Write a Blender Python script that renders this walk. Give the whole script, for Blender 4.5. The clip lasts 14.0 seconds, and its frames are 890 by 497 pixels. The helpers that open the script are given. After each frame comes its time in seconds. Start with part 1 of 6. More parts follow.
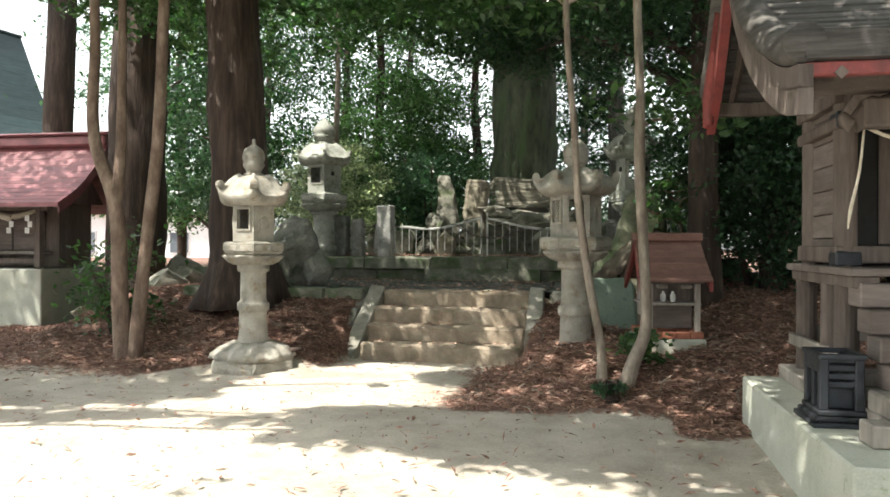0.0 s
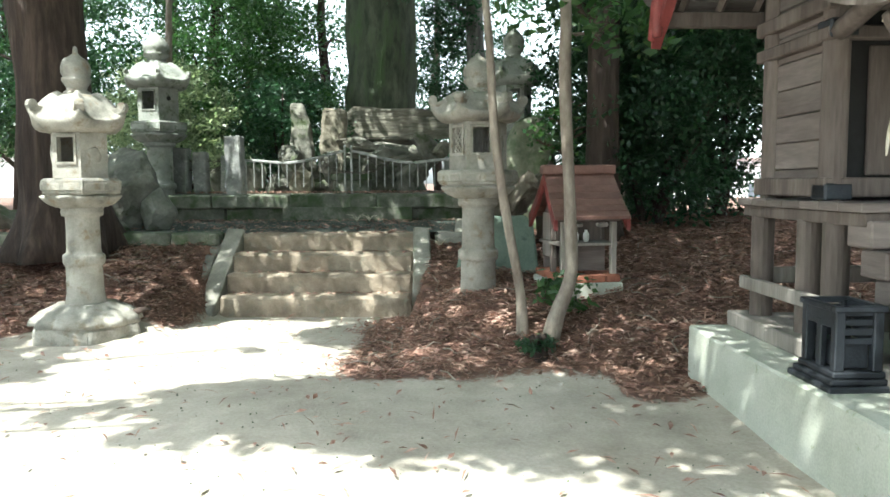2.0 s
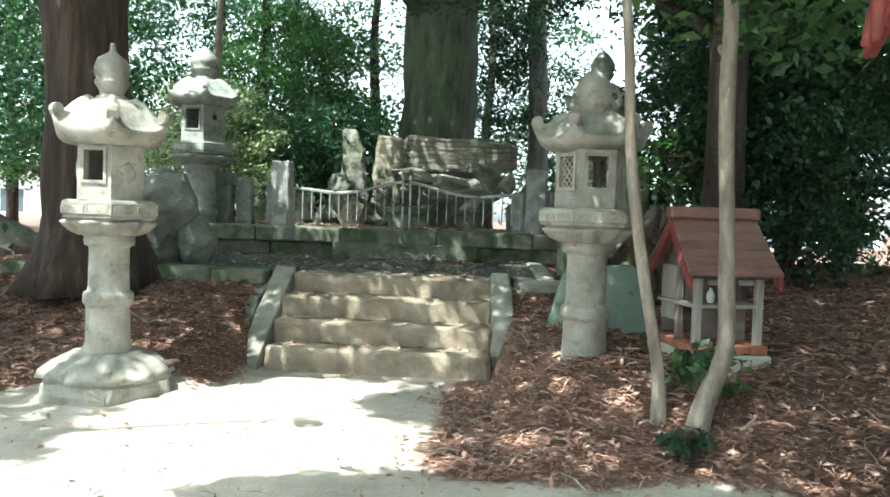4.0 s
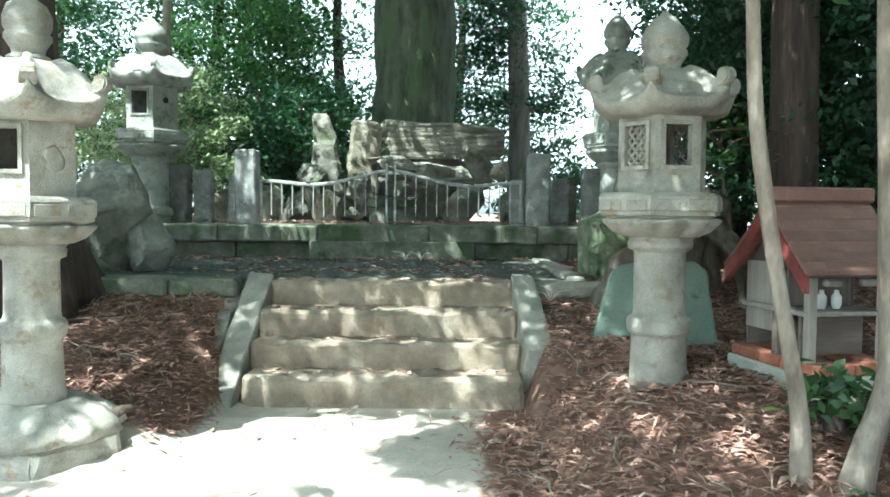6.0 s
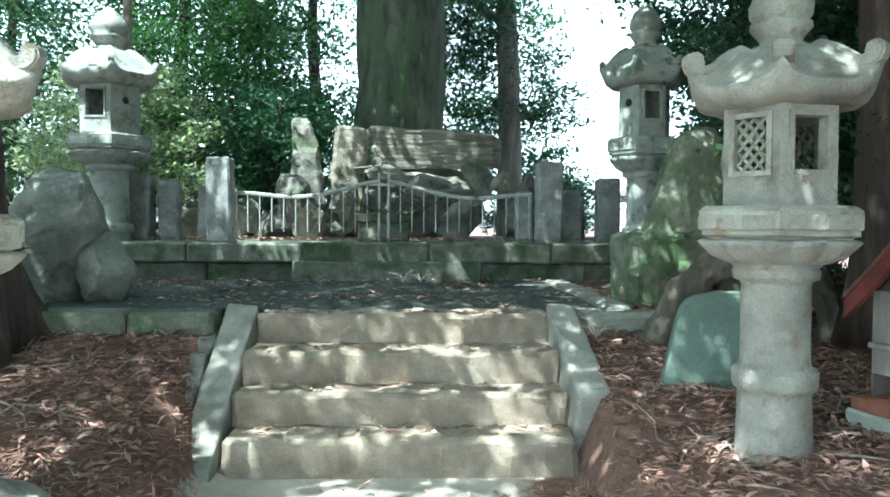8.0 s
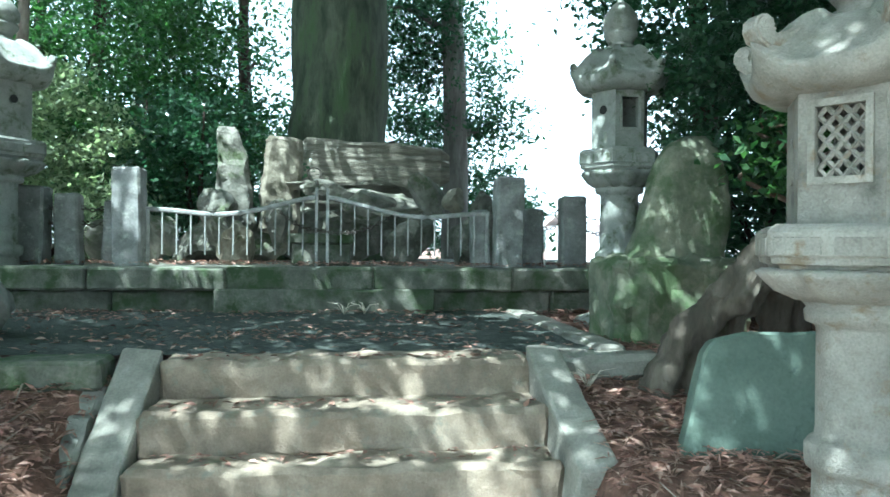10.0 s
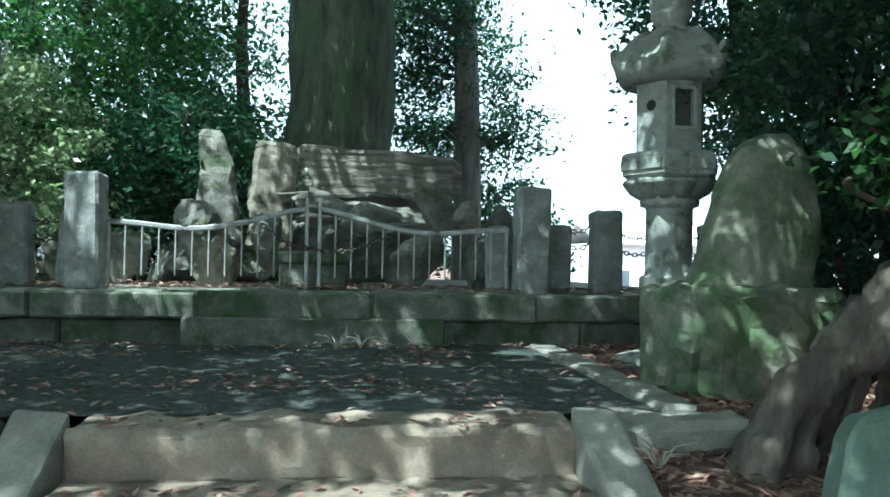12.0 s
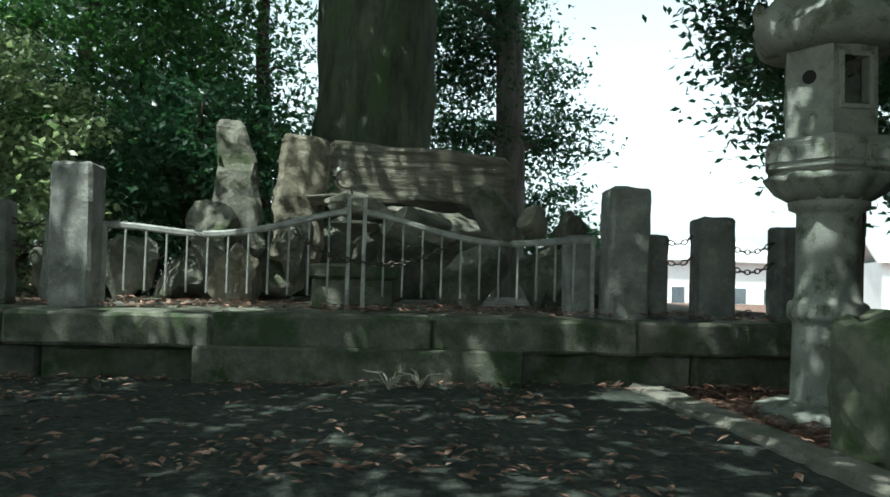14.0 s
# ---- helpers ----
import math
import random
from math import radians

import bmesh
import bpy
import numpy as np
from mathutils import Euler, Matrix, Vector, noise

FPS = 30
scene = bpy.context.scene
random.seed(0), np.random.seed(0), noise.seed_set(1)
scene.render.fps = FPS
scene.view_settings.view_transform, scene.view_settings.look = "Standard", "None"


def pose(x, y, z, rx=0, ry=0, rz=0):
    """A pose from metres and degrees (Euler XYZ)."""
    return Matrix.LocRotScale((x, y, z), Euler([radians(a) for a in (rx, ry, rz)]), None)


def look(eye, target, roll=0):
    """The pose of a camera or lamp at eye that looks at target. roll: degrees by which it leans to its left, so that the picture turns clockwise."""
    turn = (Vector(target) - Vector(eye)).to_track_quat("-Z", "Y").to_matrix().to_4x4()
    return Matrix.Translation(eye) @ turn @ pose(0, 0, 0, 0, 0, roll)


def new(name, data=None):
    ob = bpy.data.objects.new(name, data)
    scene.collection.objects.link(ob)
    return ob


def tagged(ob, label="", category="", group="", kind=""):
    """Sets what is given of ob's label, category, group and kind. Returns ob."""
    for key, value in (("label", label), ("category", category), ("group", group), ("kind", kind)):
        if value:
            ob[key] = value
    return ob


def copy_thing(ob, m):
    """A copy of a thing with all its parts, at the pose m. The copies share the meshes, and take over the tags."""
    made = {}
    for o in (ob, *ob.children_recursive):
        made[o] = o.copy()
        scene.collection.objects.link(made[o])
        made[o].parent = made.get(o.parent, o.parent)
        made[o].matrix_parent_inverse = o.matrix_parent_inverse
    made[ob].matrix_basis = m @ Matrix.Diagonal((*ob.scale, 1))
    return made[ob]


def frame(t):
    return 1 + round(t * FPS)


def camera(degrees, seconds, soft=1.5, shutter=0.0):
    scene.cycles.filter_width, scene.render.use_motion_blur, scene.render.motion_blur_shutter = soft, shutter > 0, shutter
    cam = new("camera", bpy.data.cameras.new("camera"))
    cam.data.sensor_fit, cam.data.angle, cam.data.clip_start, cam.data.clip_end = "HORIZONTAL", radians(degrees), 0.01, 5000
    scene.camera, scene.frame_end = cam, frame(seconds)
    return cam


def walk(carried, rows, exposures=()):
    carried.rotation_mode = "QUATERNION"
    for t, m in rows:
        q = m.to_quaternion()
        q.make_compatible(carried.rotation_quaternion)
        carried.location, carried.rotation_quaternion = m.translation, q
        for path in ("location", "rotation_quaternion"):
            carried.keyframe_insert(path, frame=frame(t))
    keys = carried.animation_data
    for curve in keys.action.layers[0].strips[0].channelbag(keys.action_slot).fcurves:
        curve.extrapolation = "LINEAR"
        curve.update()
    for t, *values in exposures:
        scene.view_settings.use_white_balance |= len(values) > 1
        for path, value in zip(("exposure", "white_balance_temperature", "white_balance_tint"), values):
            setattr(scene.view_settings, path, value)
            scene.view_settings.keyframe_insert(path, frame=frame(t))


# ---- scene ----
cam = camera(60.4, 14.0, soft=1.6)
LIGHT_METER = [(0, 1.32, 6550, 7), (1.5, 1.76, 5950, 1), (3, 1.68, 5850, -3), (5.5, 2.10, 5550, -7), (6.5, 2.0, 5350, -7), (9.5, 2.08, 5050, -9), (12, 1.46, 5000, -11), (12.7, 1.22, 5050, -14), (14, 0.66, 5700, -9)]
PATH = [
    (0, (2.104, 0.807, 1.281), (1.631, 2.75, 1.279), 0.2),
    (0.5, (1.876, 0.967, 1.293), (1.565, 2.942, 1.257), 0.2),
    (1, (1.675, 1.219, 1.271), (1.526, 3.212, 1.193), 0.0),
    (1.5, (1.59, 1.497, 1.273), (1.517, 3.49, 1.134), -0.2),
    (2, (1.439, 1.777, 1.28), (1.395, 3.769, 1.11), -0.3),
    (2.5, (1.324, 2.134, 1.265), (1.259, 4.127, 1.118), 0.7),
    (3, (1.232, 2.434, 1.296), (1.096, 4.425, 1.164), 1.6),
    (3.2, (1.176, 2.523, 1.286), (1.023, 4.514, 1.177), 2.0),
    (5.3, (0.571, 3.7, 1.288), (0.532, 5.699, 1.223), 1.3),
    (5.5, (0.541, 3.799, 1.295), (0.501, 5.797, 1.205), 0.9),
    (6, (0.42, 4.157, 1.274), (0.413, 6.154, 1.181), 0.5),
    (6.5, (0.365, 4.391, 1.293), (0.393, 6.388, 1.192), 1.0),
    (7, (0.286, 4.662, 1.306), (0.362, 6.66, 1.247), 0.7),
    (7.2, (0.24, 4.788, 1.309), (0.302, 6.787, 1.249), 0.7),
    (9.3, (-0.088, 5.794, 1.292), (0.089, 7.785, 1.242), -0.1),
    (9.5, (-0.081, 5.921, 1.323), (0.123, 7.91, 1.28), 0.2),
    (10, (-0.018, 6.129, 1.311), (0.232, 8.114, 1.309), 0.5),
    (10.5, (0.014, 6.385, 1.316), (0.266, 8.369, 1.312), 1.0),
    (11, (0.06, 6.615, 1.331), (0.302, 8.6, 1.333), 1.3),
    (11.5, (0.128, 6.896, 1.32), (0.365, 8.882, 1.352), 1.0),
    (12, (0.083, 7.184, 1.341), (0.311, 9.171, 1.386), 1.0),
    (12.5, (0.026, 7.513, 1.333), (0.272, 9.497, 1.394), 0.7),
    (13, (-0.008, 7.814, 1.338), (0.248, 9.796, 1.404), 1.3),
    (13.5, (-0.104, 8.149, 1.345), (0.112, 10.137, 1.399), 1.6),
    (14, (-0.179, 8.382, 1.36), (0.017, 10.371, 1.438), 1.6),
]
walk(cam, [(t, look(eye, target, roll)) for t, eye, target, roll in PATH], LIGHT_METER)

# ---- light ----
SUN = Vector((0.37, 0.46, -1.0)).normalized()      # the way the sunlight travels
world = bpy.data.worlds.new("world")
scene.world = world
world.use_nodes = True
wn = world.node_tree
sky = wn.nodes.new("ShaderNodeTexSky")
sky.sky_type = "NISHITA"
sky.sun_disc = False
sky.sun_elevation = math.asin(-SUN.z)
sky.sun_rotation = math.atan2(-SUN.x, -SUN.y)
sky.air_density, sky.dust_density, sky.ozone_density = 1.0, 2.5, 1.0
haze = wn.nodes.new("ShaderNodeHueSaturation")       # summer haze pales the sky
haze.inputs["Saturation"].default_value, haze.inputs["Value"].default_value = 0.2, 1.4
wn.links.new(sky.outputs["Color"], haze.inputs["Color"])
wn.links.new(haze.outputs["Color"], wn.nodes["Background"].inputs["Color"])
wn.nodes["Background"].inputs["Strength"].default_value = 0.15
sun = new("sun", bpy.data.lights.new("sun", "SUN"))
sun.data.energy, sun.data.angle, sun.data.color = 4.4, radians(0.53), (1.0, 0.94, 0.84)
sun.matrix_world = look((-6, -8, 14), Vector((-6, -8, 14)) + SUN)


# ---- materials ----
def material(name, stops, scale=6.0, rough=0.9, bump=0.3, fine=60.0, metal=0.0, detail=8.0, spread=0.12, dots=0.0, dot_colour=(0.3, 0.3, 0.25), stretch=(1, 1, 1), island=False, moss=0.0):
    """A mottled surface: a coarse colour ramp, fine grain, spots of lichen and bump, in metres."""
    m = bpy.data.materials.new(name)
    m.use_nodes = True
    t = m.node_tree
    b = t.nodes["Principled BSDF"]
    geo = t.nodes.new("ShaderNodeTexCoord")
    mp = t.nodes.new("ShaderNodeMapping")
    mp.inputs["Scale"].default_value = stretch
    info = t.nodes.new("ShaderNodeObjectInfo")
    t.links.new(geo.outputs["Object"], mp.inputs["Vector"])
    shift = t.nodes.new("ShaderNodeVectorMath")
    shift.operation = "ADD"
    far = t.nodes.new("ShaderNodeMath")
    far.operation = "MULTIPLY"
    far.inputs[1].default_value = 37.0
    t.links.new(info.outputs["Random"], far.inputs[0])
    t.links.new(mp.outputs["Vector"], shift.inputs[0])
    t.links.new(far.outputs[0], shift.inputs[1])
    n1 = t.nodes.new("ShaderNodeTexNoise")
    n1.inputs["Scale"].default_value, n1.inputs["Detail"].default_value, n1.inputs["Roughness"].default_value = scale, detail, 0.65
    n2 = t.nodes.new("ShaderNodeTexNoise")
    n2.inputs["Scale"].default_value, n2.inputs["Detail"].default_value = fine, 4.0
    for n in (n1, n2):
        t.links.new(shift.outputs[0], n.inputs["Vector"])
    ramp = t.nodes.new("ShaderNodeValToRGB")
    els = ramp.color_ramp.elements
    while len(els) < len(stops):
        els.new(0.5)
    for e, (p, c) in zip(els, stops):
        e.position, e.color = p, (*c, 1)
    t.links.new(n1.outputs["Fac"], ramp.inputs["Fac"])
    var = t.nodes.new("ShaderNodeHueSaturation")
    mul = t.nodes.new("ShaderNodeMath")
    mul.operation = "MULTIPLY_ADD"
    mul.inputs[1].default_value, mul.inputs[2].default_value = 4 * spread, 1 - 2 * spread
    t.links.new(n2.outputs["Fac"], mul.inputs[0])
    t.links.new(mul.outputs[0], var.inputs["Value"])
    t.links.new(ramp.outputs["Color"], var.inputs["Color"])
    out = var.outputs["Color"]
    vary = t.nodes.new("ShaderNodeHueSaturation")
    rnd = t.nodes.new("ShaderNodeMath")
    rnd.operation = "MULTIPLY_ADD"
    rnd.inputs[1].default_value, rnd.inputs[2].default_value = (0.7, 0.65) if island else (0.24, 0.88)
    if island:
        gi = t.nodes.new("ShaderNodeNewGeometry")
        t.links.new(gi.outputs["Random Per Island"], rnd.inputs[0])
    else:
        t.links.new(info.outputs["Random"], rnd.inputs[0])
    t.links.new(rnd.outputs[0], vary.inputs["Value"])
    t.links.new(out, vary.inputs["Color"])
    out = vary.outputs["Color"]
    if dots or moss:
        v = t.nodes.new("ShaderNodeTexNoise")
        v.inputs["Scale"].default_value, v.inputs["Detail"].default_value, v.inputs["Roughness"].default_value = (9.0 if dots else 3.0), 6.0, 0.7
        t.links.new(shift.outputs[0], v.inputs["Vector"])
        cut = t.nodes.new("ShaderNodeMapRange")
        cut.inputs["From Min"].default_value = 0.66 - 0.3 * max(dots, moss)
        cut.inputs["From Max"].default_value = 0.74 - 0.2 * max(dots, moss)
        t.links.new(v.outputs["Fac"], cut.inputs["Value"])
        mix = t.nodes.new("ShaderNodeMix")
        mix.data_type = "RGBA"
        mix.inputs["B"].default_value = (*dot_colour, 1)
        t.links.new(cut.outputs[0], mix.inputs["Factor"])
        t.links.new(out, mix.inputs["A"])
        out = mix.outputs["Result"]
    t.links.new(out, b.inputs["Base Color"])
    b.inputs["Roughness"].default_value, b.inputs["Metallic"].default_value = rough, metal
    add = t.nodes.new("ShaderNodeMath")
    add.operation = "MULTIPLY_ADD"
    add.inputs[1].default_value = 0.4
    t.links.new(n2.outputs["Fac"], add.inputs[0])
    t.links.new(n1.outputs["Fac"], add.inputs[2])
    bp = t.nodes.new("ShaderNodeBump")
    bp.inputs["Strength"].default_value, bp.inputs["Distance"].default_value = bump, 0.03
    t.links.new(add.outputs[0], bp.inputs["Height"])
    t.links.new(bp.outputs["Normal"], b.inputs["Normal"])
    return m


def leaf_material(name, dark, light, glow):
    m = bpy.data.materials.new(name)
    m.use_nodes = True
    t = m.node_tree
    b = t.nodes["Principled BSDF"]
    gi = t.nodes.new("ShaderNodeNewGeometry")
    ramp = t.nodes.new("ShaderNodeValToRGB")
    ramp.color_ramp.elements[0].color, ramp.color_ramp.elements[1].color = (*dark, 1), (*light, 1)
    t.links.new(gi.outputs["Random Per Island"], ramp.inputs["Fac"])
    b.inputs["Roughness"].default_value = 0.32
    t.links.new(ramp.outputs["Color"], b.inputs["Base Color"])
    tr = t.nodes.new("ShaderNodeBsdfTranslucent")
    tint = t.nodes.new("ShaderNodeMix")
    tint.data_type = "RGBA"
    tint.blend_type = "MULTIPLY"
    tint.inputs["Factor"].default_value = 1.0
    tint.inputs["B"].default_value = (*glow, 1)
    t.links.new(ramp.outputs["Color"], tint.inputs["A"])
    t.links.new(tint.outputs["Result"], tr.inputs["Color"])
    mix = t.nodes.new("ShaderNodeMixShader")
    mix.inputs[0].default_value = 0.4
    t.links.new(b.outputs[0], mix.inputs[1])
    t.links.new(tr.outputs[0], mix.inputs[2])
    t.links.new(mix.outputs[0], t.nodes["Material Output"].inputs["Surface"])
    return m


M = {}
M["granite"] = material("pale_granite", [(0.27, (0.10, 0.096, 0.085)), (0.45, (0.26, 0.245, 0.213)), (0.75, (0.43, 0.405, 0.36))], 4, 0.9, 0.55, 120, spread=0.16, dots=0.36, dot_colour=(0.22, 0.175, 0.12))
M["grey_granite"] = material("grey_granite", [(0.25, (0.19, 0.20, 0.18)), (0.5, (0.31, 0.32, 0.29)), (0.78, (0.42, 0.42, 0.38))], 5, 0.9, 0.35, 110, dots=0.45, dot_colour=(0.13, 0.15, 0.10))
M["step_stone"] = material("worn_step_stone", [(0.25, (0.12, 0.094, 0.070)), (0.5, (0.245, 0.198, 0.148)), (0.75, (0.40, 0.34, 0.268))], 4, 0.92, 0.35, 90, dots=0.3, dot_colour=(0.20, 0.19, 0.15))
M["cheek_stone"] = material("cheek_stone", [(0.25, (0.15, 0.142, 0.12)), (0.55, (0.26, 0.248, 0.212)), (0.8, (0.37, 0.352, 0.305))], 5, 0.9, 0.3, 80)
M["curb_stone"] = material("mossy_curb_stone", [(0.3, (0.07, 0.08, 0.058)), (0.5, (0.15, 0.152, 0.122)), (0.74, (0.30, 0.29, 0.245))], 4, 0.95, 0.5, 70, moss=0.62, dot_colour=(0.055, 0.085, 0.035))
M["post_stone"] = material("weathered_post_stone", [(0.3, (0.16, 0.16, 0.15)), (0.52, (0.27, 0.27, 0.26)), (0.75, (0.42, 0.42, 0.40))], 5, 0.95, 0.5, 70, dots=0.35, dot_colour=(0.40, 0.40, 0.36))
M["rock"] = material("garden_rock", [(0.3, (0.085, 0.088, 0.072)), (0.5, (0.19, 0.185, 0.155)), (0.78, (0.36, 0.34, 0.29))], 3.5, 0.95, 0.9, 30, moss=0.40, dot_colour=(0.09, 0.115, 0.055))
M["boulder"] = material("grey_boulder", [(0.3, (0.11, 0.11, 0.095)), (0.5, (0.22, 0.218, 0.19)), (0.75, (0.39, 0.38, 0.335))], 4, 0.95, 1.0, 24, moss=0.3, dot_colour=(0.08, 0.10, 0.05))
# paler copy of the garden rock; sunlight on these stones is put into the colour
M["lit_pale_rock"] = material("lit_pale_rock", [(0.3, (0.13, 0.118, 0.085)), (0.5, (0.26, 0.235, 0.18)), (0.76, (0.44, 0.40, 0.32))], 4, 0.95, 0.9, 30, moss=0.22, dot_colour=(0.12, 0.125, 0.07))
M["stele"] = material("mossy_stele_stone", [(0.3, (0.09, 0.105, 0.07)), (0.5, (0.18, 0.19, 0.135)), (0.74, (0.34, 0.32, 0.245))], 4, 0.95, 0.6, 25, moss=0.68, dot_colour=(0.085, 0.125, 0.055))
M["green_stone"] = material("green_schist", [(0.3, (0.100, 0.138, 0.110)), (0.6, (0.150, 0.192, 0.155)), (0.85, (0.215, 0.258, 0.212))], 3, 0.85, 0.3, 60, dots=0.2, dot_colour=(0.07, 0.10, 0.085))
M["slab"] = material("layered_slab", [(0.3, (0.09, 0.086, 0.066)), (0.5, (0.19, 0.178, 0.142)), (0.76, (0.34, 0.315, 0.262))], 4, 0.95, 1.0, 30, stretch=(0.7, 0.7, 4))
M["concrete"] = material("mossy_concrete", [(0.3, (0.34, 0.35, 0.29)), (0.55, (0.42, 0.43, 0.37)), (0.8, (0.47, 0.47, 0.42))], 2.5, 0.9, 0.15, 90, dots=0.15, dot_colour=(0.26, 0.28, 0.18))
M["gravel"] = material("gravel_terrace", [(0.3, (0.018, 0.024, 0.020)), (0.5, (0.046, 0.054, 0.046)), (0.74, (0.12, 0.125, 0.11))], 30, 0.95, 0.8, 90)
M["wood"] = material("grey_weathered_wood", [(0.3, (0.075, 0.058, 0.050)), (0.55, (0.135, 0.108, 0.095)), (0.8, (0.22, 0.185, 0.165))], 5, 0.8, 0.4, 40, stretch=(1, 1, 0.15))
M["plank"] = material("grey_weathered_plank", [(0.3, (0.11, 0.087, 0.078)), (0.55, (0.18, 0.148, 0.135)), (0.8, (0.27, 0.235, 0.215))], 6, 0.8, 0.4, 40, stretch=(0.2, 0.2, 1.5))
M["pale_wood"] = material("pale_bare_wood", [(0.3, (0.20, 0.175, 0.155)), (0.55, (0.29, 0.26, 0.235)), (0.8, (0.37, 0.34, 0.31))], 5, 0.8, 0.3, 40, stretch=(1, 1, 0.15))
M["red_wood"] = material("faded_red_paint", [(0.3, (0.12, 0.03, 0.028)), (0.6, (0.24, 0.05, 0.047)), (0.85, (0.33, 0.11, 0.10))], 6, 0.6, 0.25, 50)
M["copper"] = material("weathered_copper_roof", [(0.3, (0.055, 0.05, 0.048)), (0.5, (0.115, 0.105, 0.10)), (0.78, (0.22, 0.21, 0.20))], 3, 0.65, 0.9, 40, stretch=(0.6, 0.6, 9), metal=0.15)
M["rust_roof"] = material("rust_red_sheet_roof", [(0.3, (0.13, 0.065, 0.052)), (0.55, (0.19, 0.10, 0.082)), (0.8, (0.25, 0.145, 0.12))], 5, 0.55, 0.2, 50)
M["maroon_roof"] = material("maroon_sheet_roof", [(0.3, (0.14, 0.05, 0.06)), (0.55, (0.22, 0.08, 0.09)), (0.8, (0.28, 0.12, 0.13))], 3, 0.45, 0.2, 50)
M["verdigris"] = material("dark_verdigris_roof", [(0.3, (0.014, 0.030, 0.034)), (0.55, (0.028, 0.050, 0.055)), (0.8, (0.055, 0.08, 0.085))], 3, 0.5, 0.3, 40, stretch=(0.6, 0.6, 6))
M["brick"] = material("orange_brick", [(0.3, (0.30, 0.11, 0.07)), (0.6, (0.42, 0.17, 0.11)), (0.85, (0.50, 0.26, 0.18))], 9, 0.9, 0.4, 80)
M["black_iron"] = material("black_iron", [(0.3, (0.020, 0.023, 0.028)), (0.7, (0.045, 0.05, 0.06))], 8, 0.5, 0.2, 80, metal=0.4)
M["steel"] = material("weathered_steel_rail", [(0.3, (0.22, 0.22, 0.21)), (0.7, (0.46, 0.46, 0.44))], 12, 0.45, 0.1, 80, metal=0.25)
M["chain"] = material("rusty_chain_iron", [(0.3, (0.08, 0.06, 0.05)), (0.7, (0.22, 0.20, 0.18))], 20, 0.5, 0.1, 80, metal=0.7)
M["bark"] = material("cedar_bark", [(0.3, (0.018, 0.012, 0.010)), (0.5, (0.050, 0.034, 0.028)), (0.78, (0.13, 0.092, 0.075))], 9, 0.95, 1.0, 40, stretch=(1, 1, 0.12))
M["dark_bark"] = material("mossy_dark_bark", [(0.3, (0.03, 0.04, 0.026)), (0.52, (0.085, 0.098, 0.065)), (0.88, (0.22, 0.22, 0.16))], 6, 0.95, 1.0, 40, stretch=(1, 1, 0.3), moss=0.55, dot_colour=(0.075, 0.115, 0.05))
M["thin_bark"] = material("smooth_grey_bark", [(0.3, (0.13, 0.10, 0.08)), (0.5, (0.23, 0.19, 0.155)), (0.75, (0.36, 0.32, 0.27))], 10, 0.9, 0.5, 50, stretch=(1, 1, 0.4))
M["brown_bark"] = material("smooth_brown_bark", [(0.3, (0.085, 0.056, 0.042)), (0.5, (0.165, 0.115, 0.088)), (0.75, (0.29, 0.22, 0.175))], 9, 0.9, 0.5, 50, stretch=(1, 1, 0.4))
M["grey_bark"] = material("grey_brown_bark", [(0.3, (0.13, 0.118, 0.112)), (0.5, (0.24, 0.222, 0.208)), (0.78, (0.37, 0.345, 0.325))], 8, 0.95, 0.8, 40, stretch=(1, 1, 0.2))
M["stump"] = material("dead_stump_wood", [(0.3, (0.055, 0.045, 0.034)), (0.5, (0.13, 0.108, 0.084)), (0.78, (0.29, 0.25, 0.20))], 6, 0.95, 0.9, 40, stretch=(1, 1, 0.25))
M["litter"] = material("fallen_leaves", [(0.3, (0.15, 0.068, 0.050)), (0.5, (0.30, 0.170, 0.130)), (0.72, (0.53, 0.40, 0.33))], 14, 0.85, 0.2, 60, island=True)
M["rope"] = material("straw_rope", [(0.3, (0.45, 0.40, 0.30)), (0.7, (0.66, 0.62, 0.52))], 30, 0.9, 0.4, 90)
M["white_wall"] = material("white_house_wall", [(0.3, (0.70, 0.71, 0.71)), (0.7, (0.80, 0.80, 0.79))], 1.0, 0.8, 0.05, 20)
M["glass"] = material("dark_window_glass", [(0.3, (0.10, 0.12, 0.14)), (0.7, (0.16, 0.18, 0.20))], 1.0, 0.15, 0.0, 20)
# near-black: painted shade in recesses and holes, and ink of the writing
M["dark"] = material("shade_and_ink", [(0.3, (0.018, 0.018, 0.018)), (0.7, (0.03, 0.03, 0.03))], 5, 0.9, 0.1, 30)
M["leaf"] = leaf_material("broad_leaf", (0.026, 0.062, 0.026), (0.085, 0.15, 0.060), (1.6, 2.1, 1.1))
M["dark_leaf"] = leaf_material("dark_evergreen_leaf", (0.018, 0.046, 0.025), (0.052, 0.100, 0.052), (1.5, 2.0, 1.3))
M["cool_leaf"] = leaf_material("shade_leaf", (0.030, 0.068, 0.042), (0.078, 0.138, 0.080), (1.5, 2.0, 1.3))
M["pale_leaf"] = leaf_material("pale_variegated_leaf", (0.15, 0.20, 0.12), (0.50, 0.54, 0.40), (1.4, 1.6, 1.0))


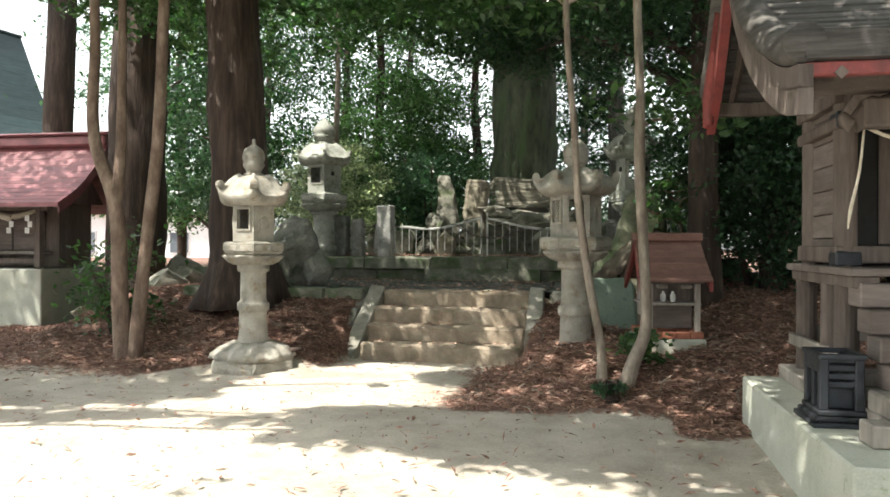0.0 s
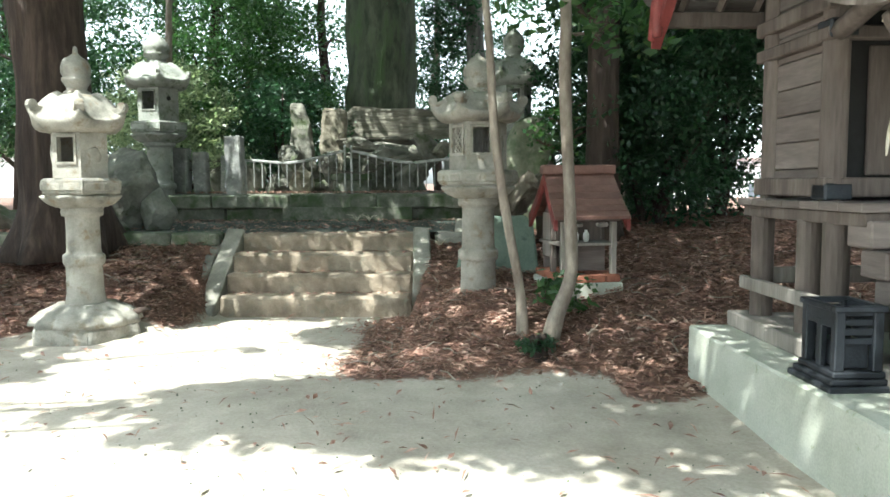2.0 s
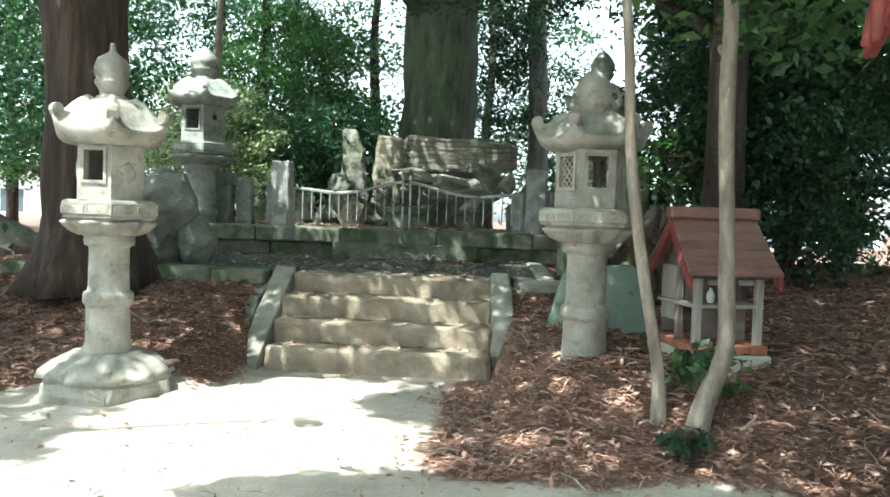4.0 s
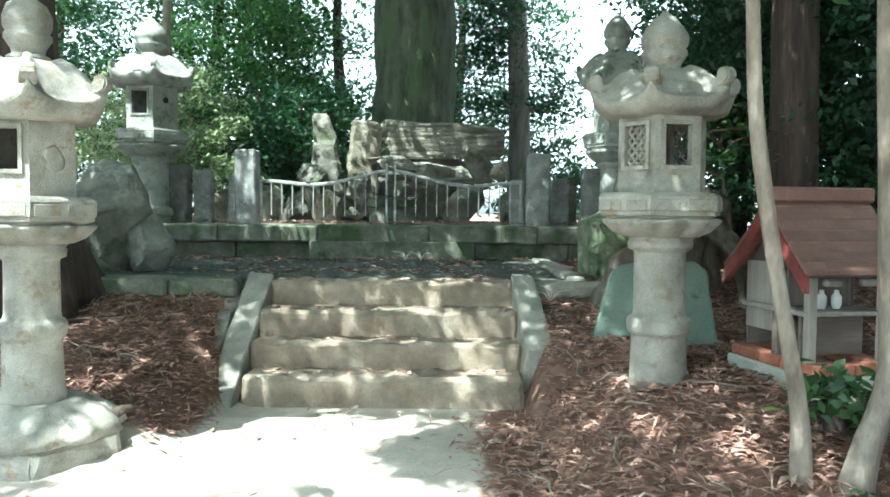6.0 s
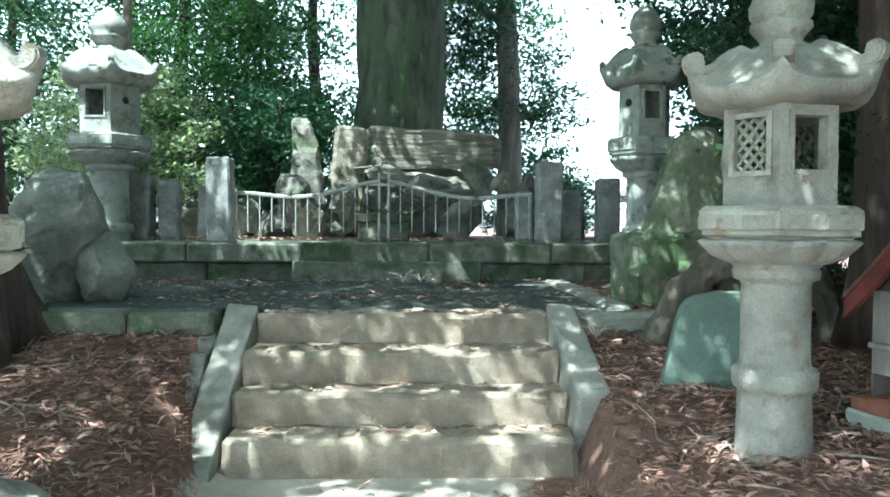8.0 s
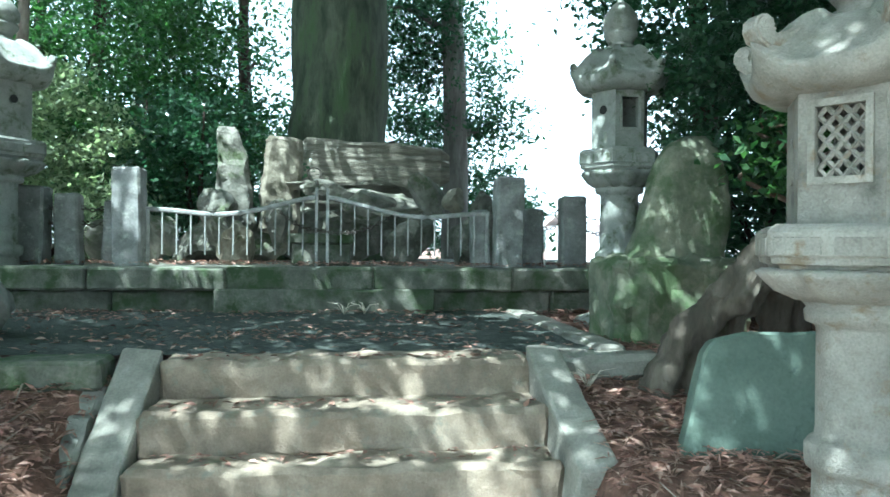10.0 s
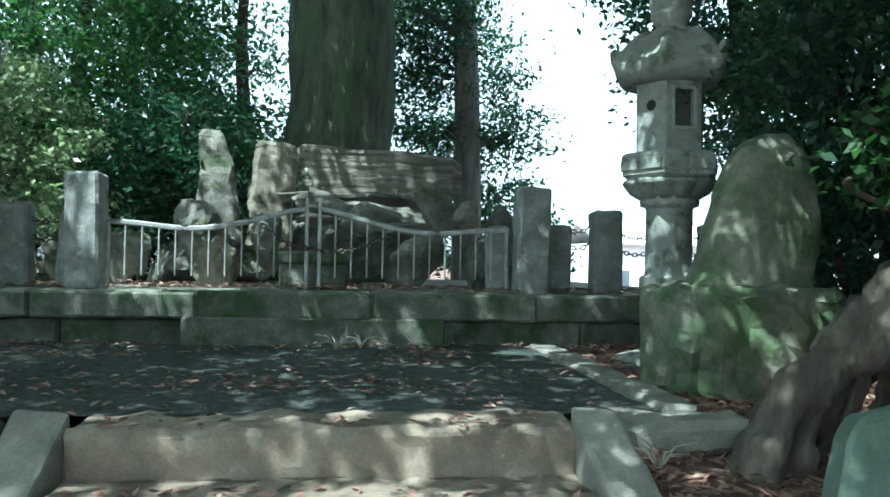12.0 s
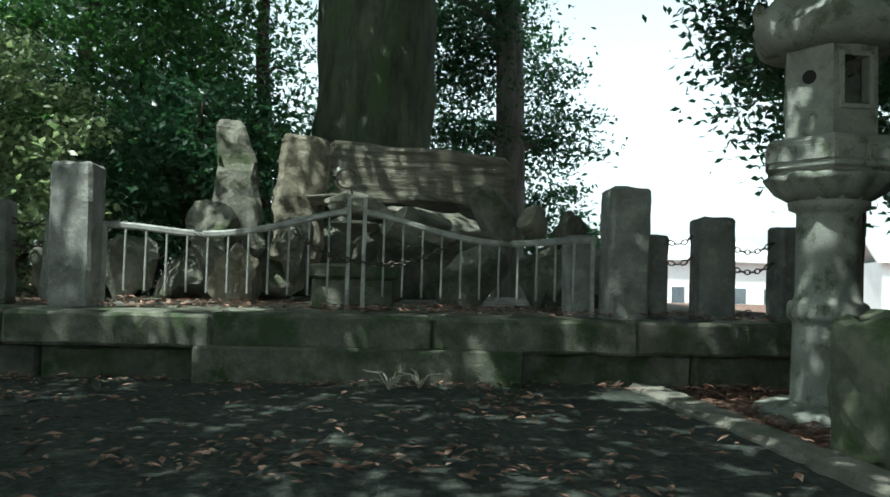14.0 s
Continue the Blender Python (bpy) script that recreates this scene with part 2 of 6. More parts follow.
def ground_material():
    m = material("sandy_ground", [(0.3, (0.29, 0.255, 0.21)), (0.5, (0.39, 0.35, 0.295)), (0.72, (0.49, 0.445, 0.385))], 2.2, 0.95, 0.35, 55)
    t = m.node_tree
    b = t.nodes["Principled BSDF"]
    bare = b.inputs["Base Color"].links[0].from_socket
    mask = t.nodes.new("ShaderNodeAttribute")
    mask.attribute_name = "litter"
    co = t.nodes.new("ShaderNodeTexCoord")
    n = t.nodes.new("ShaderNodeTexNoise")
    n.inputs["Scale"].default_value, n.inputs["Detail"].default_value, n.inputs["Roughness"].default_value = 14, 6, 0.7
    t.links.new(co.outputs["Object"], n.inputs["Vector"])
    soil = t.nodes.new("ShaderNodeValToRGB")
    e = soil.color_ramp.elements
    e[0].position, e[0].color, e[1].position, e[1].color = 0.3, (0.06, 0.033, 0.024, 1), 0.75, (0.26, 0.145, 0.105, 1)
    t.links.new(n.outputs["Fac"], soil.inputs["Fac"])
    s = t.nodes.new("ShaderNodeMath")
    s.operation = "ADD"
    t.links.new(mask.outputs["Fac"], s.inputs[0])
    t.links.new(n.outputs["Fac"], s.inputs[1])
    edge = t.nodes.new("ShaderNodeMapRange")
    edge.inputs["From Min"].default_value, edge.inputs["From Max"].default_value = 0.9, 1.1
    t.links.new(s.outputs[0], edge.inputs["Value"])
    mix = t.nodes.new("ShaderNodeMix")
    mix.data_type = "RGBA"
    t.links.new(edge.outputs[0], mix.inputs["Factor"])
    t.links.new(bare, mix.inputs["A"])
    t.links.new(soil.outputs["Color"], mix.inputs["B"])
    t.links.new(mix.outputs["Result"], b.inputs["Base Color"])
    return m


M["ground"] = ground_material()


# ---- mesh helpers ----
def thing(name, at, label, category, group="", rz=0.0, kind=""):
    e = new(name)
    e.matrix_world = pose(*at, 0, 0, rz)
    return tagged(e, label, category, group, kind)


def part(name, bm, mat, parent, label="", smooth=False, at=None):
    me = bpy.data.meshes.new(name)
    bm.normal_update()
    bm.to_mesh(me)
    bm.free()
    if smooth:
        for p in me.polygons:
            p.use_smooth = True
    me.materials.append(M[mat])
    ob = new(name, me)
    ob.parent = parent
    if at:
        ob.location = at
    if label:
        ob["label"] = label
    return ob


def single(name, bm, mat, at, label, category, group="", rz=0.0, kind="", smooth=False, turn=None):
    """A thing that is one mesh."""
    ob = part(name, bm, mat, None, smooth=smooth)
    ob.matrix_world = pose(*at, *(turn or (0, 0, rz)))
    return tagged(ob, label, category, group, kind)


def add_box(bm, lo, hi, bevel=0.01, m=None):
    c = [(a + b) / 2 for a, b in zip(lo, hi)]
    s = [abs(b - a) for a, b in zip(lo, hi)]
    r = bmesh.ops.create_cube(bm, size=1.0, matrix=Matrix.Translation(c) @ Matrix.Diagonal((*s, 1)))
    if bevel:
        edges = list({e for v in r["verts"] for e in v.link_edges})
        r2 = bmesh.ops.bevel(bm, geom=edges, offset=bevel, segments=1, affect="EDGES", profile=0.5)
    return bm


def box(lo, hi, bevel=0.01, m=None):
    bm = add_box(bmesh.new(), lo, hi, bevel)
    if m:
        bmesh.ops.transform(bm, matrix=m, verts=bm.verts)
    return bm


def worn_box(lo, hi, bevel=0.02, cut=0.12, rough=0.008, seed=0):
    """A hewn block: bevelled, subdivided and uneven."""
    bm = box(lo, hi, bevel)
    for axis in range(3):
        n = int((hi[axis] - lo[axis]) / cut)
        for k in range(1, n):
            co = [0, 0, 0]
            no = [0, 0, 0]
            co[axis], no[axis] = lo[axis] + (hi[axis] - lo[axis]) * k / n, 1
            bmesh.ops.bisect_plane(bm, geom=bm.verts[:] + bm.edges[:] + bm.faces[:], plane_co=co, plane_no=no)
    uneven(bm, rough, 7.0, seed)
    return bm


def uneven(bm, amount, scale, seed=0):
    for v in bm.verts:
        p = v.co * scale + Vector((seed * 3.7, seed * 1.3, seed * 2.1))
        v.co += noise.noise_vector(p) * amount + noise.noise_vector(p * 3.1) * amount * 0.4


def lathe(bm, profile, n=24, turn=0.0, wave=0.0, waves=0):
    """Rings of n points from (radius, z) pairs, closed top and bottom."""
    rings = []
    for r, z in profile:
        ring = []
        for k in range(n):
            a = 2 * math.pi * k / n + turn
            q = r * (1 + wave * (2 * abs(math.cos(waves * a / 2)) - 1)) if waves else r
            ring.append(bm.verts.new((q * math.cos(a), q * math.sin(a), z)))
        rings.append(ring)
    for a, b in zip(rings, rings[1:]):
        for k in range(n):
            bm.faces.new((a[k], a[(k + 1) % n], b[(k + 1) % n], b[k]))
    bm.faces.new(list(reversed(rings[0])))
    bm.faces.new(rings[-1])
    return bm


def tube(bm, pts, radii, n=10, flare=None, squash=1.0, knots=0.0, seed=0):
    """A tube along points; flare: (height, lobes, amount) of root spurs at its foot."""
    rings = []
    pts = [Vector(p) for p in pts]
    side = Vector((1, 0, 0))
    for i, p in enumerate(pts):
        d = (pts[min(i + 1, len(pts) - 1)] - pts[max(i - 1, 0)]).normalized()
        u = (side - d * side.dot(d)).normalized()
        w = d.cross(u)
        ring = []
        for k in range(n):
            a = 2 * math.pi * k / n
            r = radii[i]
            if flare:
                f = max(0.0, 1 - (p.z - pts[0].z) / flare[0])
                r *= 1 + flare[2] * f * f * (1 + 0.6 * math.cos(flare[1] * a + seed))
            r *= 1 + knots * noise.noise(Vector((math.cos(a) * 1.5, math.sin(a) * 1.5, p.z * 1.5 + p.x * 2 + seed * 5)))
            ring.append(bm.verts.new(p + u * (r * math.cos(a)) + w * (r * squash * math.sin(a))))
        rings.append(ring)
    for a, b in zip(rings, rings[1:]):
        for k in range(n):
            bm.faces.new((a[k], a[(k + 1) % n], b[(k + 1) % n], b[k]))
    bm.faces.new(list(reversed(rings[0])))
    bm.faces.new(rings[-1])
    return bm


def smooth_path(pts, steps=5):
    """Catmull-Rom through points."""
    pts = [Vector(p) for p in pts]
    ext = [pts[0] * 2 - pts[1]] + pts + [pts[-1] * 2 - pts[-2]]
    out = []
    for i in range(1, len(ext) - 2):
        a, b, c, d = ext[i - 1:i + 3]
        for k in range(steps):
            t = k / steps
            out.append(0.5 * ((2 * b) + (c - a) * t + (2 * a - 5 * b + 4 * c - d) * t * t + (3 * b - a - 3 * c + d) * t ** 3))
    out.append(pts[-1])
    return out


def lerp_list(vals, n):
    return [float(np.interp(i / (n - 1) * (len(vals) - 1), range(len(vals)), vals)) for i in range(n)]


def rock_mesh(size, seed, sub=3, jag=0.35, planes=11):
    """A broken boulder: a ball pulled by noise and cut by random planes."""
    rnd = random.Random(seed)
    bm = bmesh.new()
    bmesh.ops.create_icosphere(bm, subdivisions=sub, radius=1.0)
    cuts = []
    for _ in range(planes):
        d = Vector((rnd.uniform(-1, 1), rnd.uniform(-1, 1), rnd.uniform(-0.6, 1))).normalized()
        cuts.append((d, rnd.uniform(0.36, 0.72)))
    for v in bm.verts:
        p = v.co.copy()
        p *= 1 + jag * noise.noise(p * 1.3 + Vector((seed, seed * 2.3, 0)))
        for d, h in cuts:
            over = p.dot(d) - h
            if over > 0:
                p -= d * over * 0.92
        p += noise.noise_vector(p * 4 + Vector((seed, 0, 0))) * 0.05
        p += noise.noise_vector(p * 11 + Vector((0, seed, 0))) * 0.02
        v.co = Vector((p.x * size[0] / 2, p.y * size[1] / 2, p.z * size[2] / 2))
    return bm


def soup(name, verts, faces_of, mat):
    """A mesh of many separate quads: verts (N*4, 3)."""
    n = len(verts) // 4
    me = bpy.data.meshes.new(name)
    me.vertices.add(len(verts))
    me.vertices.foreach_set("co", np.asarray(verts, dtype=np.float32).ravel())
    me.loops.add(len(verts))
    me.loops.foreach_set("vertex_index", np.arange(len(verts), dtype=np.int32))
    me.polygons.add(n)
    me.polygons.foreach_set("loop_start", np.arange(0, len(verts), 4, dtype=np.int32))
    me.polygons.foreach_set("loop_total", np.full(n, 4, dtype=np.int32))
    me.update(calc_edges=True)
    me.materials.append(M[mat])
    return me


def leaf_quads(rng, centres, length, width=0.5, droop=0.3, flat=0.0):
    """Pointed, folded leaves at the centres, lying at random angles."""
    n = len(centres)
    d = rng.normal(size=(n, 3))
    d[:, 2] = d[:, 2] * (1 - flat) * 0.7 - droop * (1 - flat)
    d /= np.linalg.norm(d, axis=1)[:, None]
    up = rng.normal(size=(n, 3)) * (1 - 0.85 * flat) * 0.8 + np.array((0, 0, 1.0))
    s = np.cross(d, up)
    s /= np.linalg.norm(s, axis=1)[:, None] + 1e-9
    nn = np.cross(s, d)
    ln = length * rng.uniform(0.6, 1.3, n)[:, None]
    w = ln * width
    a = centres - d * ln * 0.5
    b = centres + s * w * 0.5 + nn * ln * 0.08 - d * ln * 0.05
    c = centres + d * ln * 0.5
    e = centres - s * w * 0.5 + nn * ln * 0.08 - d * ln * 0.05
    return np.stack((a, b, c, e), axis=1).reshape(-1, 3)


def clump_centres(rng, clumps, per, spread):
    """Leaves gathered in flattish sprays round clump centres."""
    c = np.repeat(clumps, per, axis=0)
    off = rng.normal(size=c.shape) * spread
    off[:, 2] *= 0.45
    return c + off


# ---- ground ----
def sstep(a, b, x):
    t = min(1.0, max(0.0, (x - a) / (b - a)))
    return t * t * (3 - 2 * t)


def ground_z(x, y):
    """The sandy forecourt is level; banks of leaf mould rise on both sides of the stairs to the terrace."""
    right = float(np.interp(y, (6.4, 7.0, 7.4, 8.0, 9.0, 10.0, 10.6, 12.0), (0.0, 0.10, 0.25, 0.35, 0.42, 0.60, 0.70, 0.70)))
    far_right = float(np.interp(y, (6.5, 7.3, 9.3, 10.5), (0.02, 0.24, 0.72, 0.85)))
    left = float(np.interp(y, (7.3, 8.0, 8.6, 9.4, 10.0, 11.0), (0.0, 0.06, 0.20, 0.45, 0.66, 0.70)))
    left *= 1 - sstep(4.4, 5.8, -x) * (1 - sstep(12.5, 14.5, y))
    right += (far_right - right) * sstep(2.4, 3.4, x) * (1 - sstep(12, 16, y))
    path = 1 - (sstep(0.96, 1.12, x) if x > 0 else sstep(0.98, 1.30, -x))
    path *= 1 - sstep(9.5, 10.1, y)
    path = max(path, (1 - (sstep(0.55, 1.75, x) if x > 0 else sstep(0.75, 1.30, -x))) * (1 - sstep(8.6, 9.0, y)))
    h = (right if x > 0 else left) * (1 - path)
    h -= 0.55 * sstep(15, 22, y) * sstep(1.0, 3.0, x)
    near = 1 - sstep(30, 60, math.hypot(x, y))
    h += 0.035 * near * noise.noise(Vector((x * 0.9, y * 0.9, 0))) + 0.05 * sstep(0.05, 0.3, h) * near * noise.noise(Vector((x * 2.2, y * 2.2, 4)))
    if abs(x) < 1.0 and 8.9 < y < 10.2:
        h = min(h, -0.02)
    if -3.6 < x < 1.5 and 10.0 < y < 13.0:
        h = min(h, 0.66)
    return h


def litter_at(x, y):
    """Where fallen leaves cover the sand: 0 to 1."""
    edge_r = 6.65 + 0.25 * noise.noise(Vector((x * 1.1, 3, 0)))
    m = sstep(edge_r - 0.3, edge_r + 0.35, y)
    if x > 2.4:
        m = max(m, sstep(6.0, 6.6, y + 0.3 * noise.noise(Vector((x * 1.7, 5, 0)))))
    if x < 0.9:
        m *= sstep(0.35, 0.95, x + 0.1 * noise.noise(Vector((y * 2, 0, 0))) + 0.15 * (9 - y) * (1 if y < 9 else 0) * 0.3) if x > -0.2 else 1.0
        if x <= -0.2:
            m = sstep(7.25, 7.8, y - 0.7 * sstep(-2.7, -1.8, x) + 0.3 * noise.noise(Vector((x * 1.3, 9, 0)))) * (1 - sstep(-1.15, -0.9, x))
            m = max(m, 0.5 * sstep(6.9, 7.4, y) * (1 - sstep(-3.0, -2.0, x)))
    return m


def build_ground():
    fine_x = np.arange(-9, 7.01, 0.14)
    fine_y = np.arange(-3, 16.01, 0.14)
    xs = np.concatenate(([-900, -300, -120, -60, -35, -22, -15, -11], fine_x, [9, 12, 17, 25, 40, 70, 140, 300, 900]))
    ys = np.concatenate(([-900, -300, -100, -50, -25, -14, -8, -5], fine_y, [17.5, 19, 21, 24, 28, 35, 50, 80, 150, 300, 900]))
    verts, mask = [], []
    for y in ys:
        for x in xs:
            verts.append((x, y, ground_z(x, y)))
            mask.append(litter_at(x, y))
    nx = len(xs)
    faces = [(j * nx + i, j * nx + i + 1, (j + 1) * nx + i + 1, (j + 1) * nx + i) for j in range(len(ys) - 1) for i in range(nx - 1)]
    me = bpy.data.meshes.new("ground")
    me.from_pydata(verts, [], faces)
    a = me.attributes.new("litter", "FLOAT", "POINT")
    a.data.foreach_set("value", np.asarray(mask, dtype=np.float32))
    for p in me.polygons:
        p.use_smooth = True
    me.materials.append(M["ground"])
    tagged(new("ground", me), "pale sandy ground with brown leaf mould on the banks", "ground", kind="structure")


build_ground()


def scatter_litter():
    """Fallen leaves and needles on the banks, the terrace and a few on the sand."""
    rng = np.random.default_rng(11)
    pts = []
    while len(pts) < 86000:
        x, y = rng.uniform(-7.5, 6.0), rng.uniform(3.2, 13.0)
        k = litter_at(x, y)
        if -3.4 < x < 1.4 and y > 10.05:
            continue
        if rng.random() < k * k + 0.02:
            if abs(x) < 1.0 and 8.9 < y < 10.2:
                continue
            pts.append((x, y, ground_z(x, y) + rng.uniform(0.004, 0.035)))
    pts = np.array(pts)
    q = leaf_quads(rng, pts[:50000], 0.066, 0.36, 0.0, flat=0.75)
    q2 = leaf_quads(rng, pts[50000:], 0.13, 0.085, 0.0, flat=0.8)
    me = soup("leaf_litter", np.concatenate((q, q2)), None, "litter")
    tagged(new("leaf_litter", me), "dry reddish brown fallen leaves covering the banks", "leaf litter", kind="stuff")


scatter_litter()


def scatter_terrace_litter():
    rng = np.random.default_rng(12)
    pts = []
    while len(pts) < 1400:
        x, y = rng.uniform(-3.3, 1.45), rng.uniform(10.05, 12.9)
        if rng.random() < 0.10 + 0.6 * sstep(0.1, 0.5, noise.noise(Vector((x * 1.1, y * 1.6, 7)))) + 0.7 * sstep(12.5, 12.8, y):
            pts.append((x, y, 0.752 + rng.uniform(0, 0.02)))
    while len(pts) < 3600:
        x, y = rng.uniform(-3.3, 3.3), rng.uniform(13.02, 14.3)
        pts.append((x, y, 1.14 + rng.uniform(0, 0.03)))
    for _ in range(320):
        k = rng.integers(0, 4)
        x = rng.uniform(-0.9, 0.9)
        pts.append((x, 9.18 + 0.25 * k + rng.random() ** 0.5 * 0.22, 0.19 + 0.185 * k + 0.006))
    q = leaf_quads(rng, np.array(pts), 0.058, 0.4, 0.0, flat=0.85)
    me = soup("terrace_leaves", q, None, "litter")
    tagged(new("terrace_leaves", me), "scattered dry leaves lying on the terrace stones", "leaf litter", kind="stuff")


scatter_terrace_litter()


def scatter_twigs():
    """Pale dead twigs lying among the leaves."""
    rnd = random.Random(9)
    bm = bmesh.new()
    n = 0
    while n < 170:
        x, y = rnd.uniform(-5.5, 5.0), rnd.uniform(6.7, 10.2)
        if litter_at(x, y) < 0.7 or (abs(x) < 1.3 and y > 8.8):
            continue
        a = rnd.uniform(0, 6.28)
        l = rnd.uniform(0.10, 0.38)
        pts = []
        for k in range(4):
            px, py = x + math.cos(a) * l * k / 3, y + math.sin(a) * l * k / 3
            pts.append((px, py, ground_z(px, py) + 0.022 + 0.02 * (k % 2)))
            a += rnd.uniform(-0.5, 0.5)
        tube(bm, pts, [0.006, 0.0055, 0.004, 0.002], 5)
        n += 1
    me = bpy.data.meshes.new("twigs")
    bm.to_mesh(me)
    bm.free()
    me.materials.append(M["thin_bark"])
    tagged(new("twigs", me), "pale dead twigs lying among the fallen leaves", "twigs", kind="stuff")


scatter_twigs()


def scatter_pebbles():
    """Small stones trodden into the sand."""
    rng = np.random.default_rng(15)
    base = rock_mesh((1, 1, 0.7), 5, 1)
    co = np.array([v.co[:] for v in base.verts])
    tri = np.array([[v.index for v in f.verts] for f in base.faces])
    base.free()
    vs, fs = [], []
    for k in range(1600):
        x, y = rng.uniform(-6, 4), rng.uniform(2.0, 9.0)
        s = rng.uniform(0.006, 0.02)
        a = rng.uniform(0, 6.28)
        rot = np.array(((math.cos(a), -math.sin(a), 0), (math.sin(a), math.cos(a), 0), (0, 0, 1)))
        vs.append(co @ rot.T * s + (x, y, ground_z(x, y) + s * 0.15))
        fs.append(tri + k * len(co))
    me = bpy.data.meshes.new("pebbles")
    me.from_pydata(np.concatenate(vs).tolist(), [], np.concatenate(fs).tolist())
    me.materials.append(M["curb_stone"])
    tagged(new("pebbles", me), "small grey pebbles scattered on the sand", "pebbles", kind="stuff")


scatter_pebbles()


# ---- stairs and terrace ----
def stairs():
    s = thing("stone_stairs", (0, 9.1, 0), "worn pale stone stairs of four steps with dappled sun", "stairs", kind="structure")
    fronts, tops = (9.15, 9.41, 9.66, 10.0), (0.185, 0.372, 0.56, 0.745)
    for k in range(4):
        y0 = fronts[k] - 9.1
        y1 = (fronts[k + 1] + 0.06 if k < 3 else 10.34) - 9.1
        z0 = -0.1 if k == 0 else tops[k - 1] - 0.03
        part("step", worn_box((-0.95, y0, z0), (0.94, y1, tops[k]), 0.030, 0.06, 0.022, k * 2), "step_stone", s)
    # sloping cheek stones
    low = [(-1.17, 9.10, -0.06), (-0.97, 9.02, -0.06), (-0.97, 9.02, 0.05), (-1.17, 9.10, 0.04)]
    top = [(-1.13, 10.16, 0.40), (-0.93, 10.16, 0.40), (-0.93, 10.08, 0.80), (-1.13, 10.08, 0.81)]
    part("cheek_stone", loft(low, top, 10, 0.010, 5, (0, -9.1, 0)), "cheek_stone", s)
    low = [(0.93, 9.34, 0.05), (1.13, 9.30, 0.05), (1.14, 9.26, 0.40), (0.96, 9.28, 0.37)]
    top = [(0.92, 10.12, 0.40), (1.11, 10.12, 0.40), (1.09, 10.06, 0.80), (0.91, 10.08, 0.81)]
    part("cheek_stone", loft(low, top, 8, 0.010, 6, (0, -9.1, 0)), "cheek_stone", s)


def loft(a, b, n, rough=0.0, seed=0, shift=(0, 0, 0)):
    """A stone between two four-cornered ends."""
    bm = bmesh.new()
    sh = Vector(shift)
    rings = []
    for i in range(n + 1):
        rings.append([bm.verts.new(Vector(p).lerp(Vector(q), i / n) + sh) for p, q in zip(a, b)])
    for r, s in zip(rings, rings[1:]):
        for k in range(4):
            bm.faces.new((r[k], r[(k + 1) % 4], s[(k + 1) % 4], s[k]))
    bm.faces.new(list(reversed(rings[0])))
    bm.faces.new(rings[-1])
    bmesh.ops.recalc_face_normals(bm, faces=bm.faces)
    long = [e for e in bm.edges if len(e.link_faces) == 2 and e.calc_face_angle(0) > 0.6]
    bmesh.ops.bevel(bm, geom=long, offset=0.02, segments=2, affect="EDGES", profile=0.5)
    bmesh.ops.subdivide_edges(bm, edges=[e for e in bm.edges if e.calc_length() > 0.12], cuts=1)
    uneven(bm, rough, 6.0, seed)
    return bm


stairs()

terrace = thing("terrace", (0, 10.3, 0), "grey gravel terrace edged with flat stones", "terrace", kind="structure")
bm = bmesh.new()
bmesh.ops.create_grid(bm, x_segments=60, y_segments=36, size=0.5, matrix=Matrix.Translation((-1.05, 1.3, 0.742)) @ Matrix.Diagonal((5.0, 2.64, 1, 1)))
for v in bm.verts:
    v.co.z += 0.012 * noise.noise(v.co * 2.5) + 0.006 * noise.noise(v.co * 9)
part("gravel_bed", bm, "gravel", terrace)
rnd = random.Random(4)
x = -3.7
while x < -1.2:
    w = min(rnd.uniform(0.6, 0.9), -1.16 - x)
    if w > 0.2:
        part("edging_stone", worn_box((x, -0.42 + rnd.uniform(-0.02, 0.02), 0.62), (x + w - 0.012, -0.14, 0.765), 0.02, 0.12, 0.012, int(x * 9)), "curb_stone", terrace)
    x += w
y = -0.05
while y < 2.35:
    w = rnd.uniform(0.5, 0.8)
    part("edging_stone", worn_box((1.36, y, 0.62), (1.54, y + w - 0.012, 0.775), 0.02, 0.12, 0.012, int(y * 9) + 3), "cheek_stone", terrace)
    y += w
part("flat_stone", worn_box((1.14, -0.22, 0.60), (1.76, 0.12, 0.735), 0.03, 0.12, 0.03, 33), "cheek_stone", terrace)

wall = thing("retaining_wall", (0, 12.9, 0), "mossy low stone retaining wall with an overhanging curb", "wall", kind="structure")
rnd = random.Random(6)
for course, (y0, z0, z1) in enumerate(((0.03, 0.60, 0.925), (-0.07, 0.93, 1.125))):
    x = -4.4
    while x < 3.6:
        w = rnd.uniform(0.85, 1.5)
        part("wall_stone", worn_box((x, y0 + rnd.uniform(-0.01, 0.01), z0), (x + w - 0.008, 0.42, z1 + rnd.uniform(-0.006, 0.006)), 0.018, 0.12, 0.014, int(x * 11) + course), "curb_stone", wall)
        x += w
part("front_step", worn_box((-1.15, -0.13, 0.66), (0.73, 0.02, 0.945), 0.012, 0.14, 0.008, 71), "curb_stone", wall)
part("terrace_soil", box((-4.4, 0.40, 0.60), (3.6, 6.5, 1.118), 0.0), "rock", wall)


def stone_post(x, y, w, h, seed, lean=(0, 0), label="weathered square stone fence post on the curb"):
    bm = worn_box((-w / 2, -w / 2, -0.01), (w / 2, w / 2, h), 0.02, 0.08, 0.012, seed)
    return single("stone_post", bm, "post_stone", (x, y, 1.12), label, "stone post", "fence posts", turn=(lean[0], lean[1], (seed * 37) % 7 - 3))


